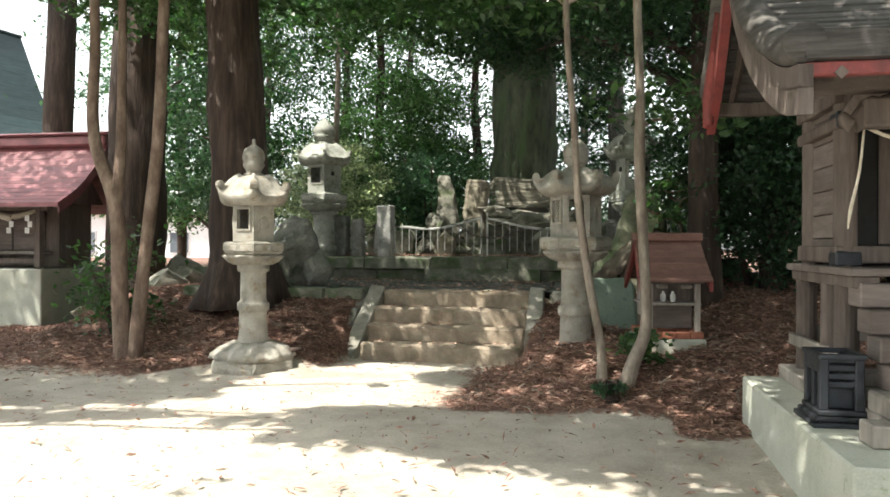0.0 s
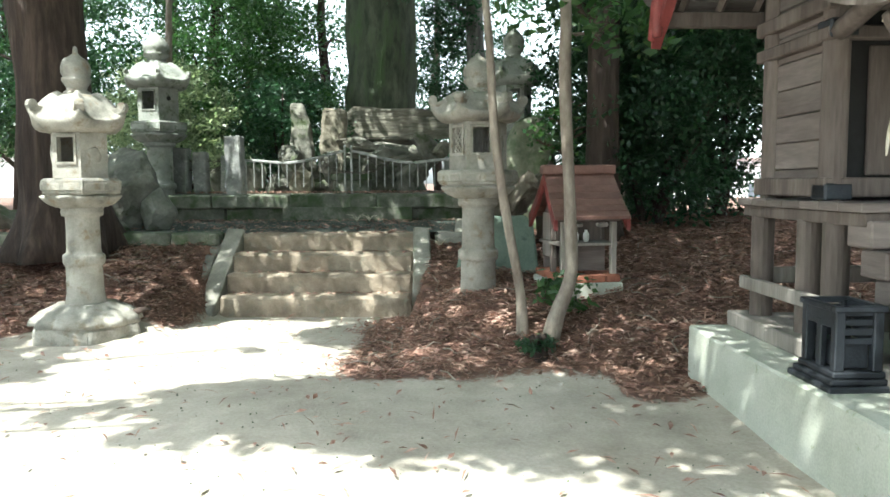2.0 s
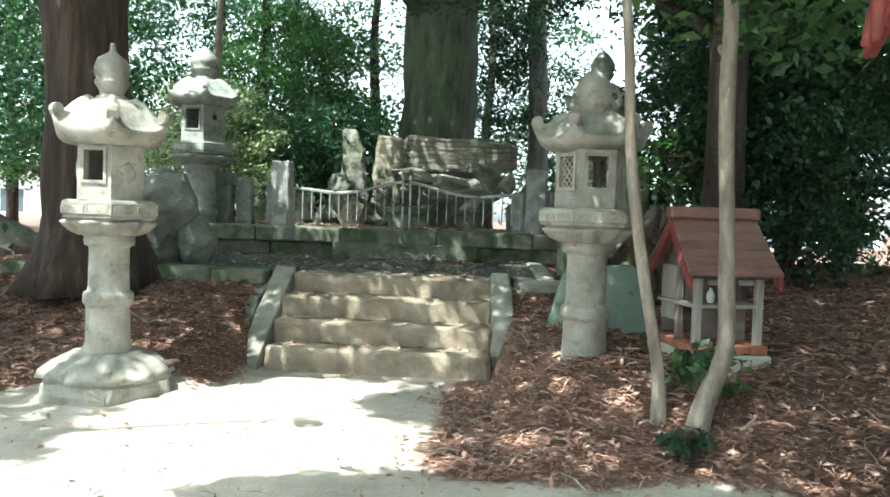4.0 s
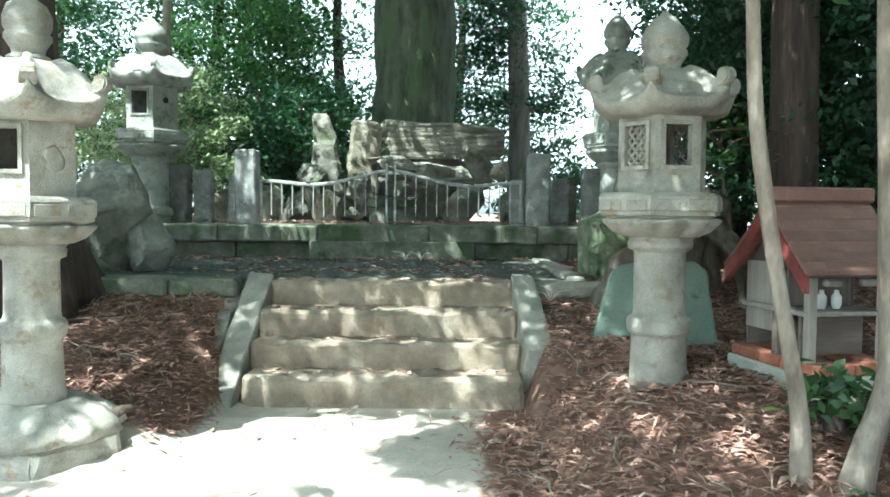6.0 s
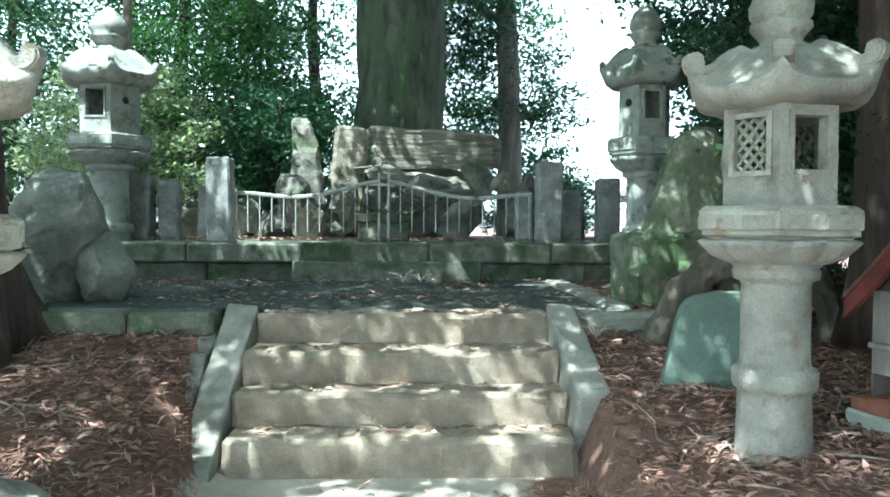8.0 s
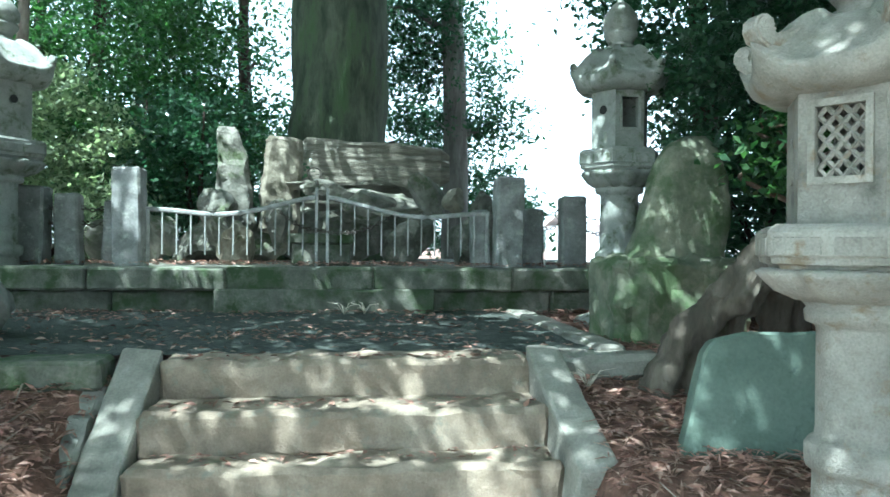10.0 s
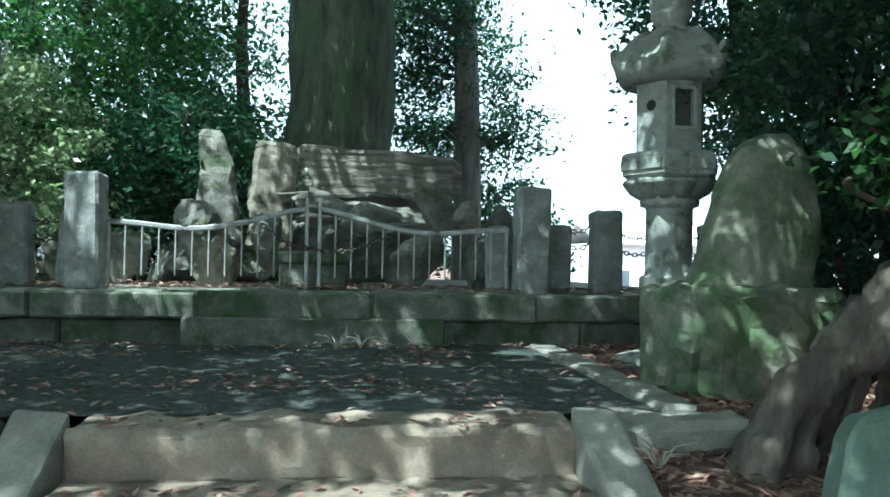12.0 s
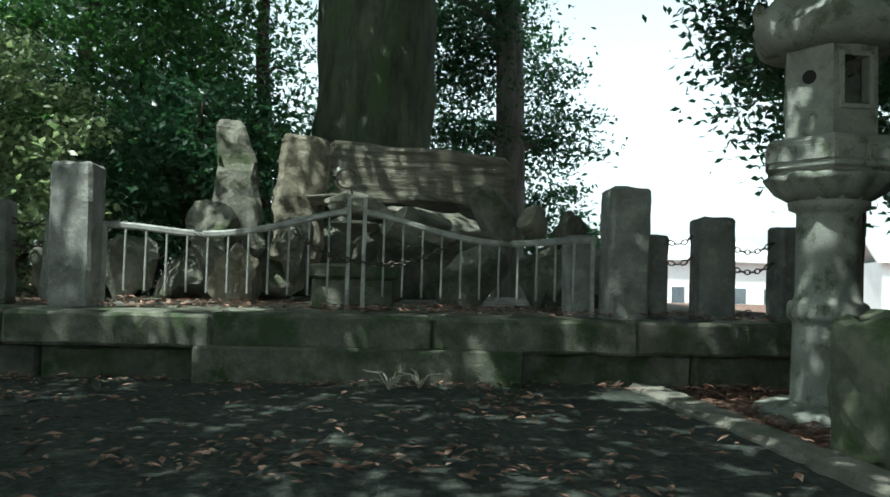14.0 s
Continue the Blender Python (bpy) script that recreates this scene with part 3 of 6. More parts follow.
POSTS = [(-1.95, 13.24, 0.25, 0.88, (0, -1)), (1.47, 13.24, 0.26, 0.86, (0, 1)), (-2.55, 13.5, 0.21, 0.66, (1, -1)), (-2.85, 13.45, 0.24, 0.72, (0, 1)), (-3.15, 13.6, 0.2, 0.62, (0, -2)),
         (1.79, 13.62, 0.20, 0.58, (0, 1)), (2.14, 13.38, 0.24, 0.70, (0, 0)), (2.72, 13.45, 0.22, 0.66, (0, 1)), (3.2, 13.6, 0.22, 0.62, (0, -1)), (-2.2, 13.62, 0.18, 0.60, (0, 2)), (1.27, 13.6, 0.18, 0.56, (0, -1))]
for i, (x, y, w, h, lean) in enumerate(POSTS):
    stone_post(x, y, w, h, i + 1, lean)


def chain(a, b, sag, link=0.05):
    """Oval iron links along a hanging curve."""
    a, b = Vector(a), Vector(b)
    n = max(4, int((b - a).length * 1.1 / (link * 0.78)))
    bm = bmesh.new()
    for i in range(n):
        t = (i + 0.5) / n
        p = a.lerp(b, t) - Vector((0, 0, sag * 4 * t * (1 - t)))
        d = ((b - a) - Vector((0, 0, sag * 4 * (1 - 2 * t)))).normalized()
        side = Vector((0, 1, 0)) if i % 2 else d.cross(Vector((0, 1, 0))).normalized()
        ring = []
        for k in range(8):
            q = 2 * math.pi * k / 8
            ring.append(p + d * (link * 0.5 * math.cos(q)) + side * (link * 0.32 * math.sin(q)))
        nrm = d.cross(side)
        vs = []
        for k in range(8):
            out = (ring[k] - p).normalized()
            vs.append([bm.verts.new(ring[k] + out * (0.006 * c) + nrm * (0.006 * s)) for c, s in ((1, 0), (0, 1), (-1, 0), (0, -1))])
        for k in range(8):
            for j in range(4):
                bm.faces.new((vs[k][j], vs[(k + 1) % 8][j], vs[(k + 1) % 8][(j + 1) % 4], vs[k][(j + 1) % 4]))
    return bm


def hang_chain(a, b, sag, label="rusty iron chain hanging between stone posts"):
    a = Vector(a)
    single("chain", chain((0, 0, 0), Vector(b) - a, sag), "chain", a, label, "chain", "fence chains")


for z in (1.66, 1.52):
    hang_chain((1.88, 13.5, z), (2.03, 13.42, z + 0.05), 0.04)
    hang_chain((2.25, 13.42, z), (2.63, 13.45, z + 0.02), 0.07)
    hang_chain((2.82, 13.47, z), (3.10, 13.58, z), 0.05)
    hang_chain((-2.46, 13.5, z), (-2.28, 13.6, z), 0.03)
    hang_chain((-2.74, 13.46, z), (-2.64, 13.48, z), 0.02)


# ---- gate ----
def gate():
    g = thing("iron_gate", (-0.265, 13.30, 1.12), "low weathered steel double gate with an arched top rail", "gate")

    def rail_z(u):
        return 0.52 + 0.13 * math.exp(-(u / 0.42) ** 2) - 0.045 * math.exp(-((abs(u) - 0.95) / 0.35) ** 2)

    for s in (-1, 1):
        us = [s * (0.05 + 1.52 * k / 22) for k in range(23)]
        bm = bmesh.new()
        tube(bm, [(u, 0, rail_z(u)) for u in us], [0.022] * 23, 6, squash=0.6)
        leaf = part("gate_rail", bm, "steel", g)
        bm = bmesh.new()
        tube(bm, [(s * 0.05, 0, 0.11), (s * 1.57, 0, 0.11)], [0.013] * 2, 6)
        part("bottom_rail", bm, "steel", g)
        for k in range(13):
            u = s * (0.05 + 1.50 * k / 12)
            if k in (0, 12):
                bm = box((u - 0.014, -0.014, -0.02), (u + 0.014, 0.014, rail_z(u) + (0.09 if k == 0 else 0.0)), 0.004)
                part("gate_stile", bm, "steel", g)
            else:
                bm = bmesh.new()
                tube(bm, [(u, 0, 0.11), (u, 0, rail_z(u))], [0.0075] * 2, 6)
                part("bar", bm, "steel", g)
    ringpts = [(-0.075 + 0.062 * math.cos(a), 0, 0.86 + 0.062 * math.sin(a)) for a in np.linspace(-0.6, 5.2, 22)]
    bm = bmesh.new()
    tube(bm, ringpts + [(-0.035, 0, 0.76)], [0.006] * 23, 6)
    part("ring_latch", bm, "chain", g)


gate()
hang_chain((-0.66, 13.26, 1.64), (-0.27, 13.25, 1.46), 0.05, "rusty chain looped over the gate")
hang_chain((-0.27, 13.25, 1.46), (0.38, 13.26, 1.61), 0.08, "rusty chain looped over the gate")


# ---- stone lanterns ----
def roof_mesh(r, z0, z1, curl, n=6, round_=0.0):
    """A hexagonal lantern roof, hollowed towards the eaves, with the corners curling up."""
    bm = bmesh.new()
    m = n * 12
    rings = []
    steps = ((0.34, 1.0, 0), (0.46, 0.97, 0), (0.60, 0.88, 0.0), (0.72, 0.74, 0.03), (0.82, 0.58, 0.1), (0.90, 0.44, 0.3), (0.96, 0.36, 0.6), (1.0, 0.33, 0.8), (1.015, 0.29, 0.85), (0.995, 0.20, 0.8), (0.95, 0.10, 0.65), (0.87, 0.03, 0.4), (0.76, 0.0, 0.15), (0.6, 0.0, 0), (0.45, 0.0, 0))
    for f, h, c in steps:
        ring = []
        for k in range(m):
            a = 2 * math.pi * k / m
            q = (a / (2 * math.pi / n)) % 1.0
            flat = math.cos(math.pi / n) / math.cos((q - 0.5) * 2 * math.pi / n)
            corner = abs(q - 0.5) * 2
            rr = r * f * (flat * (1 - round_) + round_ * 0.95)
            lift = curl * c * corner ** 5
            rr *= 1 + 0.05 * c * corner ** 6
            ridge = 0.028 * (1 if 0.4 < f < 0.97 and h > 0.34 else 0) * sstep(0.72, 0.86, corner)
            ring.append(bm.verts.new((rr * math.cos(a), rr * math.sin(a), z0 + (z1 - z0) * h + lift + ridge)))
        rings.append(ring)
    for a, b in zip(rings, rings[1:]):
        for k in range(m):
            bm.faces.new((a[k], b[k], b[(k + 1) % m], a[(k + 1) % m]))
    bm.faces.new(rings[0])
    bm.faces.new(list(reversed(rings[-1])))
    uneven(bm, 0.006, 9, 3)
    return bm


def scroll_mesh(r, z, size):
    """A fern-like hook at a roof corner: a thick band rolled up and inwards."""
    bm = bmesh.new()
    hook = [(-2.6, -0.55), (-1.2, -0.75), (-0.2, -0.6), (0.5, -0.15), (0.8, 0.5), (0.7, 1.1), (0.3, 1.5), (-0.2, 1.55), (-0.62, 1.3), (-0.72, 0.92), (-0.6, 0.66), (-0.95, 0.45), (-1.6, 0.6), (-2.6, 1.1)]
    f = bm.faces.new([bm.verts.new((r + u * size * 0.62, -0.5 * size, z + w * size * 0.62)) for u, w in hook])
    ext = bmesh.ops.extrude_face_region(bm, geom=[f])
    bmesh.ops.translate(bm, vec=(0, size, 0), verts=[v for v in ext["geom"] if isinstance(v, bmesh.types.BMVert)])
    bmesh.ops.recalc_face_normals(bm, faces=bm.faces)
    rim = [e for e in bm.edges if e.calc_face_angle(0) > 1.2]
    bmesh.ops.bevel(bm, geom=rim, offset=size * 0.12, segments=2, affect="EDGES")
    uneven(bm, 0.004, 14, 2)
    return bm


def holed_plate(bm, x0, x1, outer, inner):
    """A plate facing x with a rectangular opening; outer and inner are (y0, y1, z0, z1)."""
    rings = []
    for x in (x0, x1):
        for y0, y1, z0, z1 in (outer, inner):
            rings.append([bm.verts.new((x, y, z)) for y, z in ((y0, z0), (y1, z0), (y1, z1), (y0, z1))])
    bo, bi, fo, fi = rings
    for a, b in ((fo, fi), (bi, bo), (bo, fo), (fi, bi)):
        for k in range(4):
            bm.faces.new((a[k], a[(k + 1) % 4], b[(k + 1) % 4], b[k]))
    bmesh.ops.recalc_face_normals(bm, faces=bm.faces)


def firebox(lantern, r, z0, z1, lattice_faces, window_faces, mat, turn, round_window=()):
    """A six-sided fire box with framed openings; each wall panel is a mesh of its own."""
    apothem = r * math.cos(math.pi / 6)
    half = r * math.sin(math.pi / 6)
    h = z1 - z0
    for k in range(6):
        a = turn + math.pi / 6 + k * math.pi / 3
        m = Matrix.Rotation(a, 4, "Z") @ Matrix.Translation((apothem, 0, 0))
        bm = bmesh.new()
        if k in lattice_faces or k in window_faces:
            w, b0, b1 = half * 0.58, z0 + h * 0.34, z1 - h * 0.14
            holed_plate(bm, -0.05, 0.0, (-half, half, z0, z1), (-w, w, b0, b1))
            bmesh.ops.transform(bm, matrix=m, verts=bm.verts)
            panel = part("firebox_panel", bm, mat, lantern)
            bm = bmesh.new()
            holed_plate(bm, -0.004, 0.012, (-w - 0.02, w + 0.02, b0 - 0.02, b1 + 0.02), (-w + 0.001, w - 0.001, b0 + 0.001, b1 - 0.001))
            bmesh.ops.transform(bm, matrix=m, verts=bm.verts)
            part("window_frame", bm, mat, panel)
            if k in lattice_faces:
                for s in (-1, 1):
                    for j in range(-3, 4):
                        bm = bmesh.new()
                        c = j * (b1 - b0) / 4.0
                        pts = []
                        for q in (-1, 1):
                            yy = q * w
                            zz = (b0 + b1) / 2 + s * q * w * 1.15 + c
                            pts.append((yy, zz))
                        (ya, za), (yb, zb) = pts
                        lo_z, hi_z = b0, b1
                        t0 = t1 = None
                        ts = [0.0, 1.0]
                        for lim in (lo_z, hi_z):
                            if abs(zb - za) > 1e-6:
                                ts.append((lim - za) / (zb - za))
                        good = sorted(t for t in ts if -1e-6 <= t <= 1 + 1e-6 and lo_z - 1e-4 <= za + (zb - za) * t <= hi_z + 1e-4)
                        if len(good) < 2 or good[-1] - good[0] < 0.1:
                            bm.free()
                            continue
                        p = [(-0.02, ya + (yb - ya) * t, za + (zb - za) * t) for t in (good[0], good[-1])]
                        tube(bm, p, [0.0085, 0.0085], 4)
                        bmesh.ops.transform(bm, matrix=m, verts=bm.verts)
                        part("lattice_bar", bm, mat, panel)
        else:
            add_box(bm, (-0.05, -half, z0), (0, half, z1), 0)
            bmesh.ops.transform(bm, matrix=m, verts=bm.verts)
            panel = part("firebox_panel", bm, mat, lantern)
            if k in round_window:
                # no opening is cut; a near-black disc paints the hole's shade
                bm = lathe(bmesh.new(), [(0.035, 0.0), (0.035, 0.006)], 14)
                bmesh.ops.transform(bm, matrix=m @ Matrix.Translation((-0.002, 0, z0 + h * 0.66)) @ Matrix.Rotation(math.pi / 2, 4, "Y"), verts=bm.verts)
                part("round_hole", bm, "dark", panel, "dark disc painted as the shade inside a small round hole")
            else:
                bm = rock_mesh((0.03, half * 1.15, h * 0.5), int(z0 * 100) + k, 2)
                bmesh.ops.transform(bm, matrix=m @ Matrix.Translation((0.0, 0, z0 + h * 0.52)), verts=bm.verts)
                part("carved_relief", bm, mat, panel, smooth=True)


def lantern(at, label, mat, shaft, plat, box_, roof, fin, base, turn=0.0, lattice=(), windows=(), curls=0.0, rounds=(), flare=1.10, group="stone lanterns", spire=True, lean=(0, 0)):
    """shaft, plat, box_, roof: (radius, low z, high z); fin: (radius, low, high); base: list of (radius, z) below the shaft."""
    e = thing("stone_lantern", at, label, "stone lantern", group)
    e.rotation_euler = (radians(lean[0]), radians(lean[1]), 0)
    if base:
        bm = lathe(bmesh.new(), [(r, z) for r, z in base[:2]], 6, turn)
        bmesh.ops.bevel(bm, geom=bm.edges[:], offset=0.02, segments=1, affect="EDGES")
        bmesh.ops.subdivide_edges(bm, edges=bm.edges[:], cuts=2)
        uneven(bm, 0.025, 5, 2)
        part("base_block", bm, mat, e)
        bm = lathe(bmesh.new(), base[2:], 96, turn, 0.055, 12)
        uneven(bm, 0.008, 9, 4)
        part("lotus_base", bm, mat, e, smooth=True)
    r, z0, z1 = shaft
    zr = z0 + (z1 - z0) * 0.46
    fl = flare
    prof = [(r * fl, z0), (r * fl, z0 + 0.02), (r * (0.4 + 0.6 * fl), z0 + 0.05), (r * 1.02, z0 + 0.09), (r * 0.98, zr - 0.065), (r * 1.0, zr - 0.055), (r * 1.10, zr - 0.045), (r * 1.14, zr - 0.03), (r * 1.14, zr + 0.025), (r * 1.08, zr + 0.04), (r * 0.95, zr + 0.05),
            (r * 0.92, zr + 0.08), (r * 0.91, z1 - 0.10), (r * 0.94, z1 - 0.085), (r * 1.12, z1 - 0.075), (r * 1.16, z1 - 0.04), (r * 1.10, z1 - 0.03), (r * 1.28, z1)]
    bm = lathe(bmesh.new(), prof, 28)
    uneven(bm, 0.006, 6, 1)
    part("shaft", bm, mat, e, smooth=True)
    r, z0, z1 = plat
    h = z1 - z0
    bm = lathe(bmesh.new(), [(r * 0.55, z0), (r * 0.72, z0 + h * 0.12), (r * 0.84, z0 + h * 0.30), (r * 0.88, z0 + h * 0.38), (r * 0.82, z0 + h * 0.43)], 96, turn, 0.06, 12)
    part("lotus_bowl", bm, mat, e, smooth=True)
    bm = lathe(bmesh.new(), [(r * 0.88, z0 + h * 0.42), (r * 0.90, z0 + h * 0.46), (r * 0.98, z0 + h * 0.50), (r * 0.98, z0 + h * 0.58), (r * 1.01, z0 + h * 0.60), (r * 1.01, z1 - 0.025), (r * 0.98, z1 - 0.012), (r * 0.92, z1)], 6, turn)
    bmesh.ops.subdivide_edges(bm, edges=bm.edges[:], cuts=2)
    uneven(bm, 0.006, 9, 5)
    plate = part("platform", bm, mat, e)
    for k in range(6):
        a = turn + math.pi / 6 + k * math.pi / 3
        m = Matrix.Rotation(a, 4, "Z") @ Matrix.Translation((r * math.cos(math.pi / 6), 0, 0))
        bm = bmesh.new()
        for yy in (-0.25, 0.25):
            add_box(bm, (-0.004, r * (yy - 0.20), z0 + h * 0.60), (0.007, r * (yy + 0.20), z1 - h * 0.16), 0.003)
        bmesh.ops.transform(bm, matrix=m, verts=bm.verts)
        part("carved_panel", bm, mat, plate)
    r, z0, z1 = box_
    firebox(e, r, z0, z1, lattice, windows, mat, turn, rounds)
    part("firebox_floor", lathe(bmesh.new(), [(r * 0.9, z0), (r * 0.9, z0 + 0.02)], 6, turn), mat, e)
    r, z0, z1 = roof
    top = part("roof", roof_mesh(r, z0, z1, 0.06 + curls * 0.4), mat, e, smooth=True)
    top.rotation_euler.z = turn
    if curls:
        for k in range(6):
            bm = scroll_mesh(r * 0.985, z0 + (z1 - z0) * 0.30 + 0.02 + (0.06 + curls * 0.4) * 0.7, curls)
            bmesh.ops.transform(bm, matrix=Matrix.Rotation(k * math.pi / 3, 4, "Z"), verts=bm.verts)
            part("scroll", bm, mat, top)
    r, z0, z1 = fin
    h = z1 - z0
    prof = [(r * 0.95, z0), (r * 0.90, z0 + h * 0.08), (r * 0.66, z0 + h * 0.12), (r * 0.72, z0 + h * 0.18), (r * 0.98, z0 + h * 0.30), (r * 0.96, z0 + h * 0.36), (r * 0.86, z0 + h * 0.38), (r * 1.0, z0 + h * 0.46), (r * 1.02, z0 + h * 0.58),
            (r * 0.82, z0 + h * 0.72)]
    prof += [(r * 0.42, z0 + h * 0.80), (r * 0.20, z0 + h * 0.86), (r * 0.15, z0 + h * 0.98), (r * 0.08, z1)] if spire else [(r * 0.5, z0 + h * 0.86), (r * 0.25, z0 + h * 0.93), (r * 0.1, z1)]
    bm = lathe(bmesh.new(), prof, 24)
    uneven(bm, 0.004, 9, 7)
    part("finial", bm, mat, e, smooth=True)
    return e


lantern((-1.69, 8.02, 0), "tall pale granite lantern with lotus base and curled roof", "granite", (0.142, 0.30, 1.11), (0.335, 1.10, 1.335), (0.235, 1.335, 1.715), (0.385, 1.70, 2.01), (0.114, 2.0, 2.40),
        [(0.46, -0.08), (0.45, 0.15), (0.42, 0.15), (0.40, 0.20), (0.33, 0.26), (0.24, 0.30), (0.22, 0.31)], turn=radians(-2), windows=(4, 1), curls=0.075)
lantern((1.58, 8.33, 0), "pale granite lantern with a lattice window standing in leaves", "granite", (0.150, 0.26, 1.165), (0.345, 1.155, 1.39), (0.245, 1.39, 1.80), (0.39, 1.785, 2.035), (0.125, 2.025, 2.37),
        [], turn=radians(6), windows=(4, 1), lattice=(3, 0), curls=0.075, spire=False)
lantern((2.13, 12.04, 0), "tall grey granite lantern beside the retaining wall", "grey_granite", (0.165, 0.76, 1.83), (0.335, 1.80, 2.10), (0.235, 2.10, 2.56), (0.40, 2.55, 2.90), (0.14, 2.89, 3.32),
        [(0.42, 0.60), (0.40, 0.72), (0.36, 0.70), (0.32, 0.76), (0.26, 0.78), (0.24, 0.79)], turn=radians(2), flare=1.04, rounds=(3, 5), windows=(4, 1), curls=0.05, spire=False)
lantern((-3.04, 13.12, 0), "tall grey granite lantern rising behind rough boulders", "grey_granite", (0.20, 0.70, 1.92), (0.44, 1.90, 2.20), (0.32, 2.20, 2.70), (0.50, 2.68, 3.05), (0.185, 3.03, 3.50),
        [(0.45, 0.60), (0.43, 0.72), (0.38, 0.70), (0.34, 0.76), (0.28, 0.78), (0.26, 0.79)], turn=radians(-7), flare=1.04, rounds=(5,), windows=(4, 1), curls=0.06, spire=False)


# ---- rocks ----
def rock(at, size, seed, mat="rock", label="rough weathered garden rock", rz=0.0, tilt=(0, 0), group="garden rocks", name="rock"):
    return single(name, rock_mesh(size, seed, 4, 0.45 if mat == "boulder" else 0.6, 17 if mat == "boulder" else 14), mat, at, label, "rock", group, turn=(tilt[0], tilt[1], rz))


def standing_stone(at, w, d, h, taper, seed, mat, label, lean):
    bm = worn_box((-w / 2, -d / 2, 0), (w / 2, d / 2, h), 0.05, 0.07, 0.03, seed)
    for v in bm.verts:
        t = max(0.0, v.co.z / h)
        v.co.x = v.co.x * (1 - taper * t ** 1.6) + 0.05 * noise.noise(Vector((seed, v.co.z * 3, 0)))
        v.co.y *= 1 - 0.4 * t
        v.co += noise.noise_vector(v.co * 5 + Vector((seed, 0, 0))) * 0.03
    return single("standing_stone", bm, mat, at, label, "rock", "garden rocks", turn=(0, lean, 8))


# beside the stairs, on the bank
rock((-2.55, 11.05, 1.20), (1.25, 1.0, 1.35), 3, "boulder", label="rough grey boulder on the bank beside the tall lantern", rz=20, tilt=(0, 10))
rock((-2.22, 10.95, 0.98), (0.75, 0.7, 0.85), 7, "boulder", label="rough grey boulder at the edge of the terrace", rz=50, tilt=(0, 25))
rock((-2.80, 10.62, 0.85), (0.60, 0.55, 0.75), 9, "boulder", rz=10, label="rough grey boulder in the leaf mould")
rock((-3.30, 11.0, 1.00), (0.62, 0.55, 0.80), 11, "boulder", rz=75, label="mossy grey boulder behind the cedar")
rock((-3.15, 11.6, 1.22), (0.60, 0.5, 0.70), 13, "boulder", rz=30, label="mossy grey boulder behind the cedar")
single("flat_stone", loft([(-1.56, 9.38, 0.0), (-1.19, 9.28, -0.05), (-1.19, 9.26, 0.24), (-1.52, 9.36, 0.27)], [(-1.52, 10.0, 0.30), (-1.17, 10.02, 0.30), (-1.17, 9.98, 0.66), (-1.46, 9.96, 0.68)], 8, 0.045, 15, (1.42, -9.6, -0.3)),
       "boulder", (-1.42, 9.6, 0.3), "rough grey slab leaning along the stair cheek", "stone slab")
rock((-4.7, 11.0, 0.70), (1.0, 0.8, 0.7), 14, rz=30)
rock((-4.1, 11.5, 0.75), (0.9, 0.7, 0.6), 15, rz=70)
rock((-5.3, 12.3, 0.85), (1.1, 0.8, 0.7), 16, rz=10)
rock((-6.0, 12.0, 0.80), (0.9, 0.7, 0.6), 17, rz=120)
rock((-4.35, 10.2, 0.55), (0.75, 0.5, 0.42), 18, rz=20, mat="lit_pale_rock")
rock((-3.75, 10.6, 0.62), (0.6, 0.5, 0.40), 19, rz=60)
rock((-5.0, 9.6, 0.40), (0.5, 0.4, 0.32), 20, rz=0, mat="lit_pale_rock")
bm = bmesh.new()
p = smooth_path([(0, 0, 0), (0.05, 0.10, 0.08), (0.13, 0.26, 0.16), (0.20, 0.36, 0.17)], 5)
tube(bm, p, lerp_list((0.022, 0.035, 0.03, 0.015), len(p)), 9, knots=0.5, seed=3)
single("fallen_branch", bm, "bark", (-1.44, 7.86, 0.05), "short dark piece of bark leaning on the lantern foot", "branch", smooth=True)
# within the fence
standing_stone((-1.29, 15.1, 1.5), 0.44, 0.30, 1.16, 0.48, 31, "rock", "upright pointed stone standing on the rockery", -5)
standing_stone((-0.83, 15.25, 1.45), 0.46, 0.36, 1.13, 0.10, 52, "lit_pale_rock", "upright lichen-stained stone standing on the rockery", 3)
rock((-1.46, 14.7, 1.70), (0.65, 0.6, 0.80), 33, rz=20)
rock((-1.14, 14.35, 1.38), (0.6, 0.5, 0.62), 34, "lit_pale_rock", "pale boulder behind the gate with sunlight put into its colour", rz=60)
rock((-0.75, 14.6, 1.62), (0.7, 0.5, 0.6), 35, rz=100)
rock((-2.05, 14.6, 1.45), (0.6, 0.5, 0.7), 36, rz=10)
rock((-2.6, 14.8, 1.40), (0.7, 0.5, 0.6), 43, rz=10)
rock((-0.35, 14.9, 1.98), (0.8, 0.5, 0.32), 37, rz=5)
rock((0.25, 14.9, 1.82), (0.9, 0.6, 0.50), 38, rz=15)
rock((0.85, 14.7, 1.85), (0.6, 0.5, 0.55), 39, rz=40)
rock((1.12, 14.4, 1.83), (0.42, 0.4, 0.34), 40, "lit_pale_rock", "pale rounded stone on the rockery", rz=5)
rock((1.45, 14.6, 1.75), (0.5, 0.4, 0.45), 41, rz=75)
rock((1.25, 14.3, 1.42), (0.8, 0.5, 0.65), 42, rz=110)
rock((0.62, 14.25, 1.42), (0.75, 0.5, 0.75), 44, rz=10)
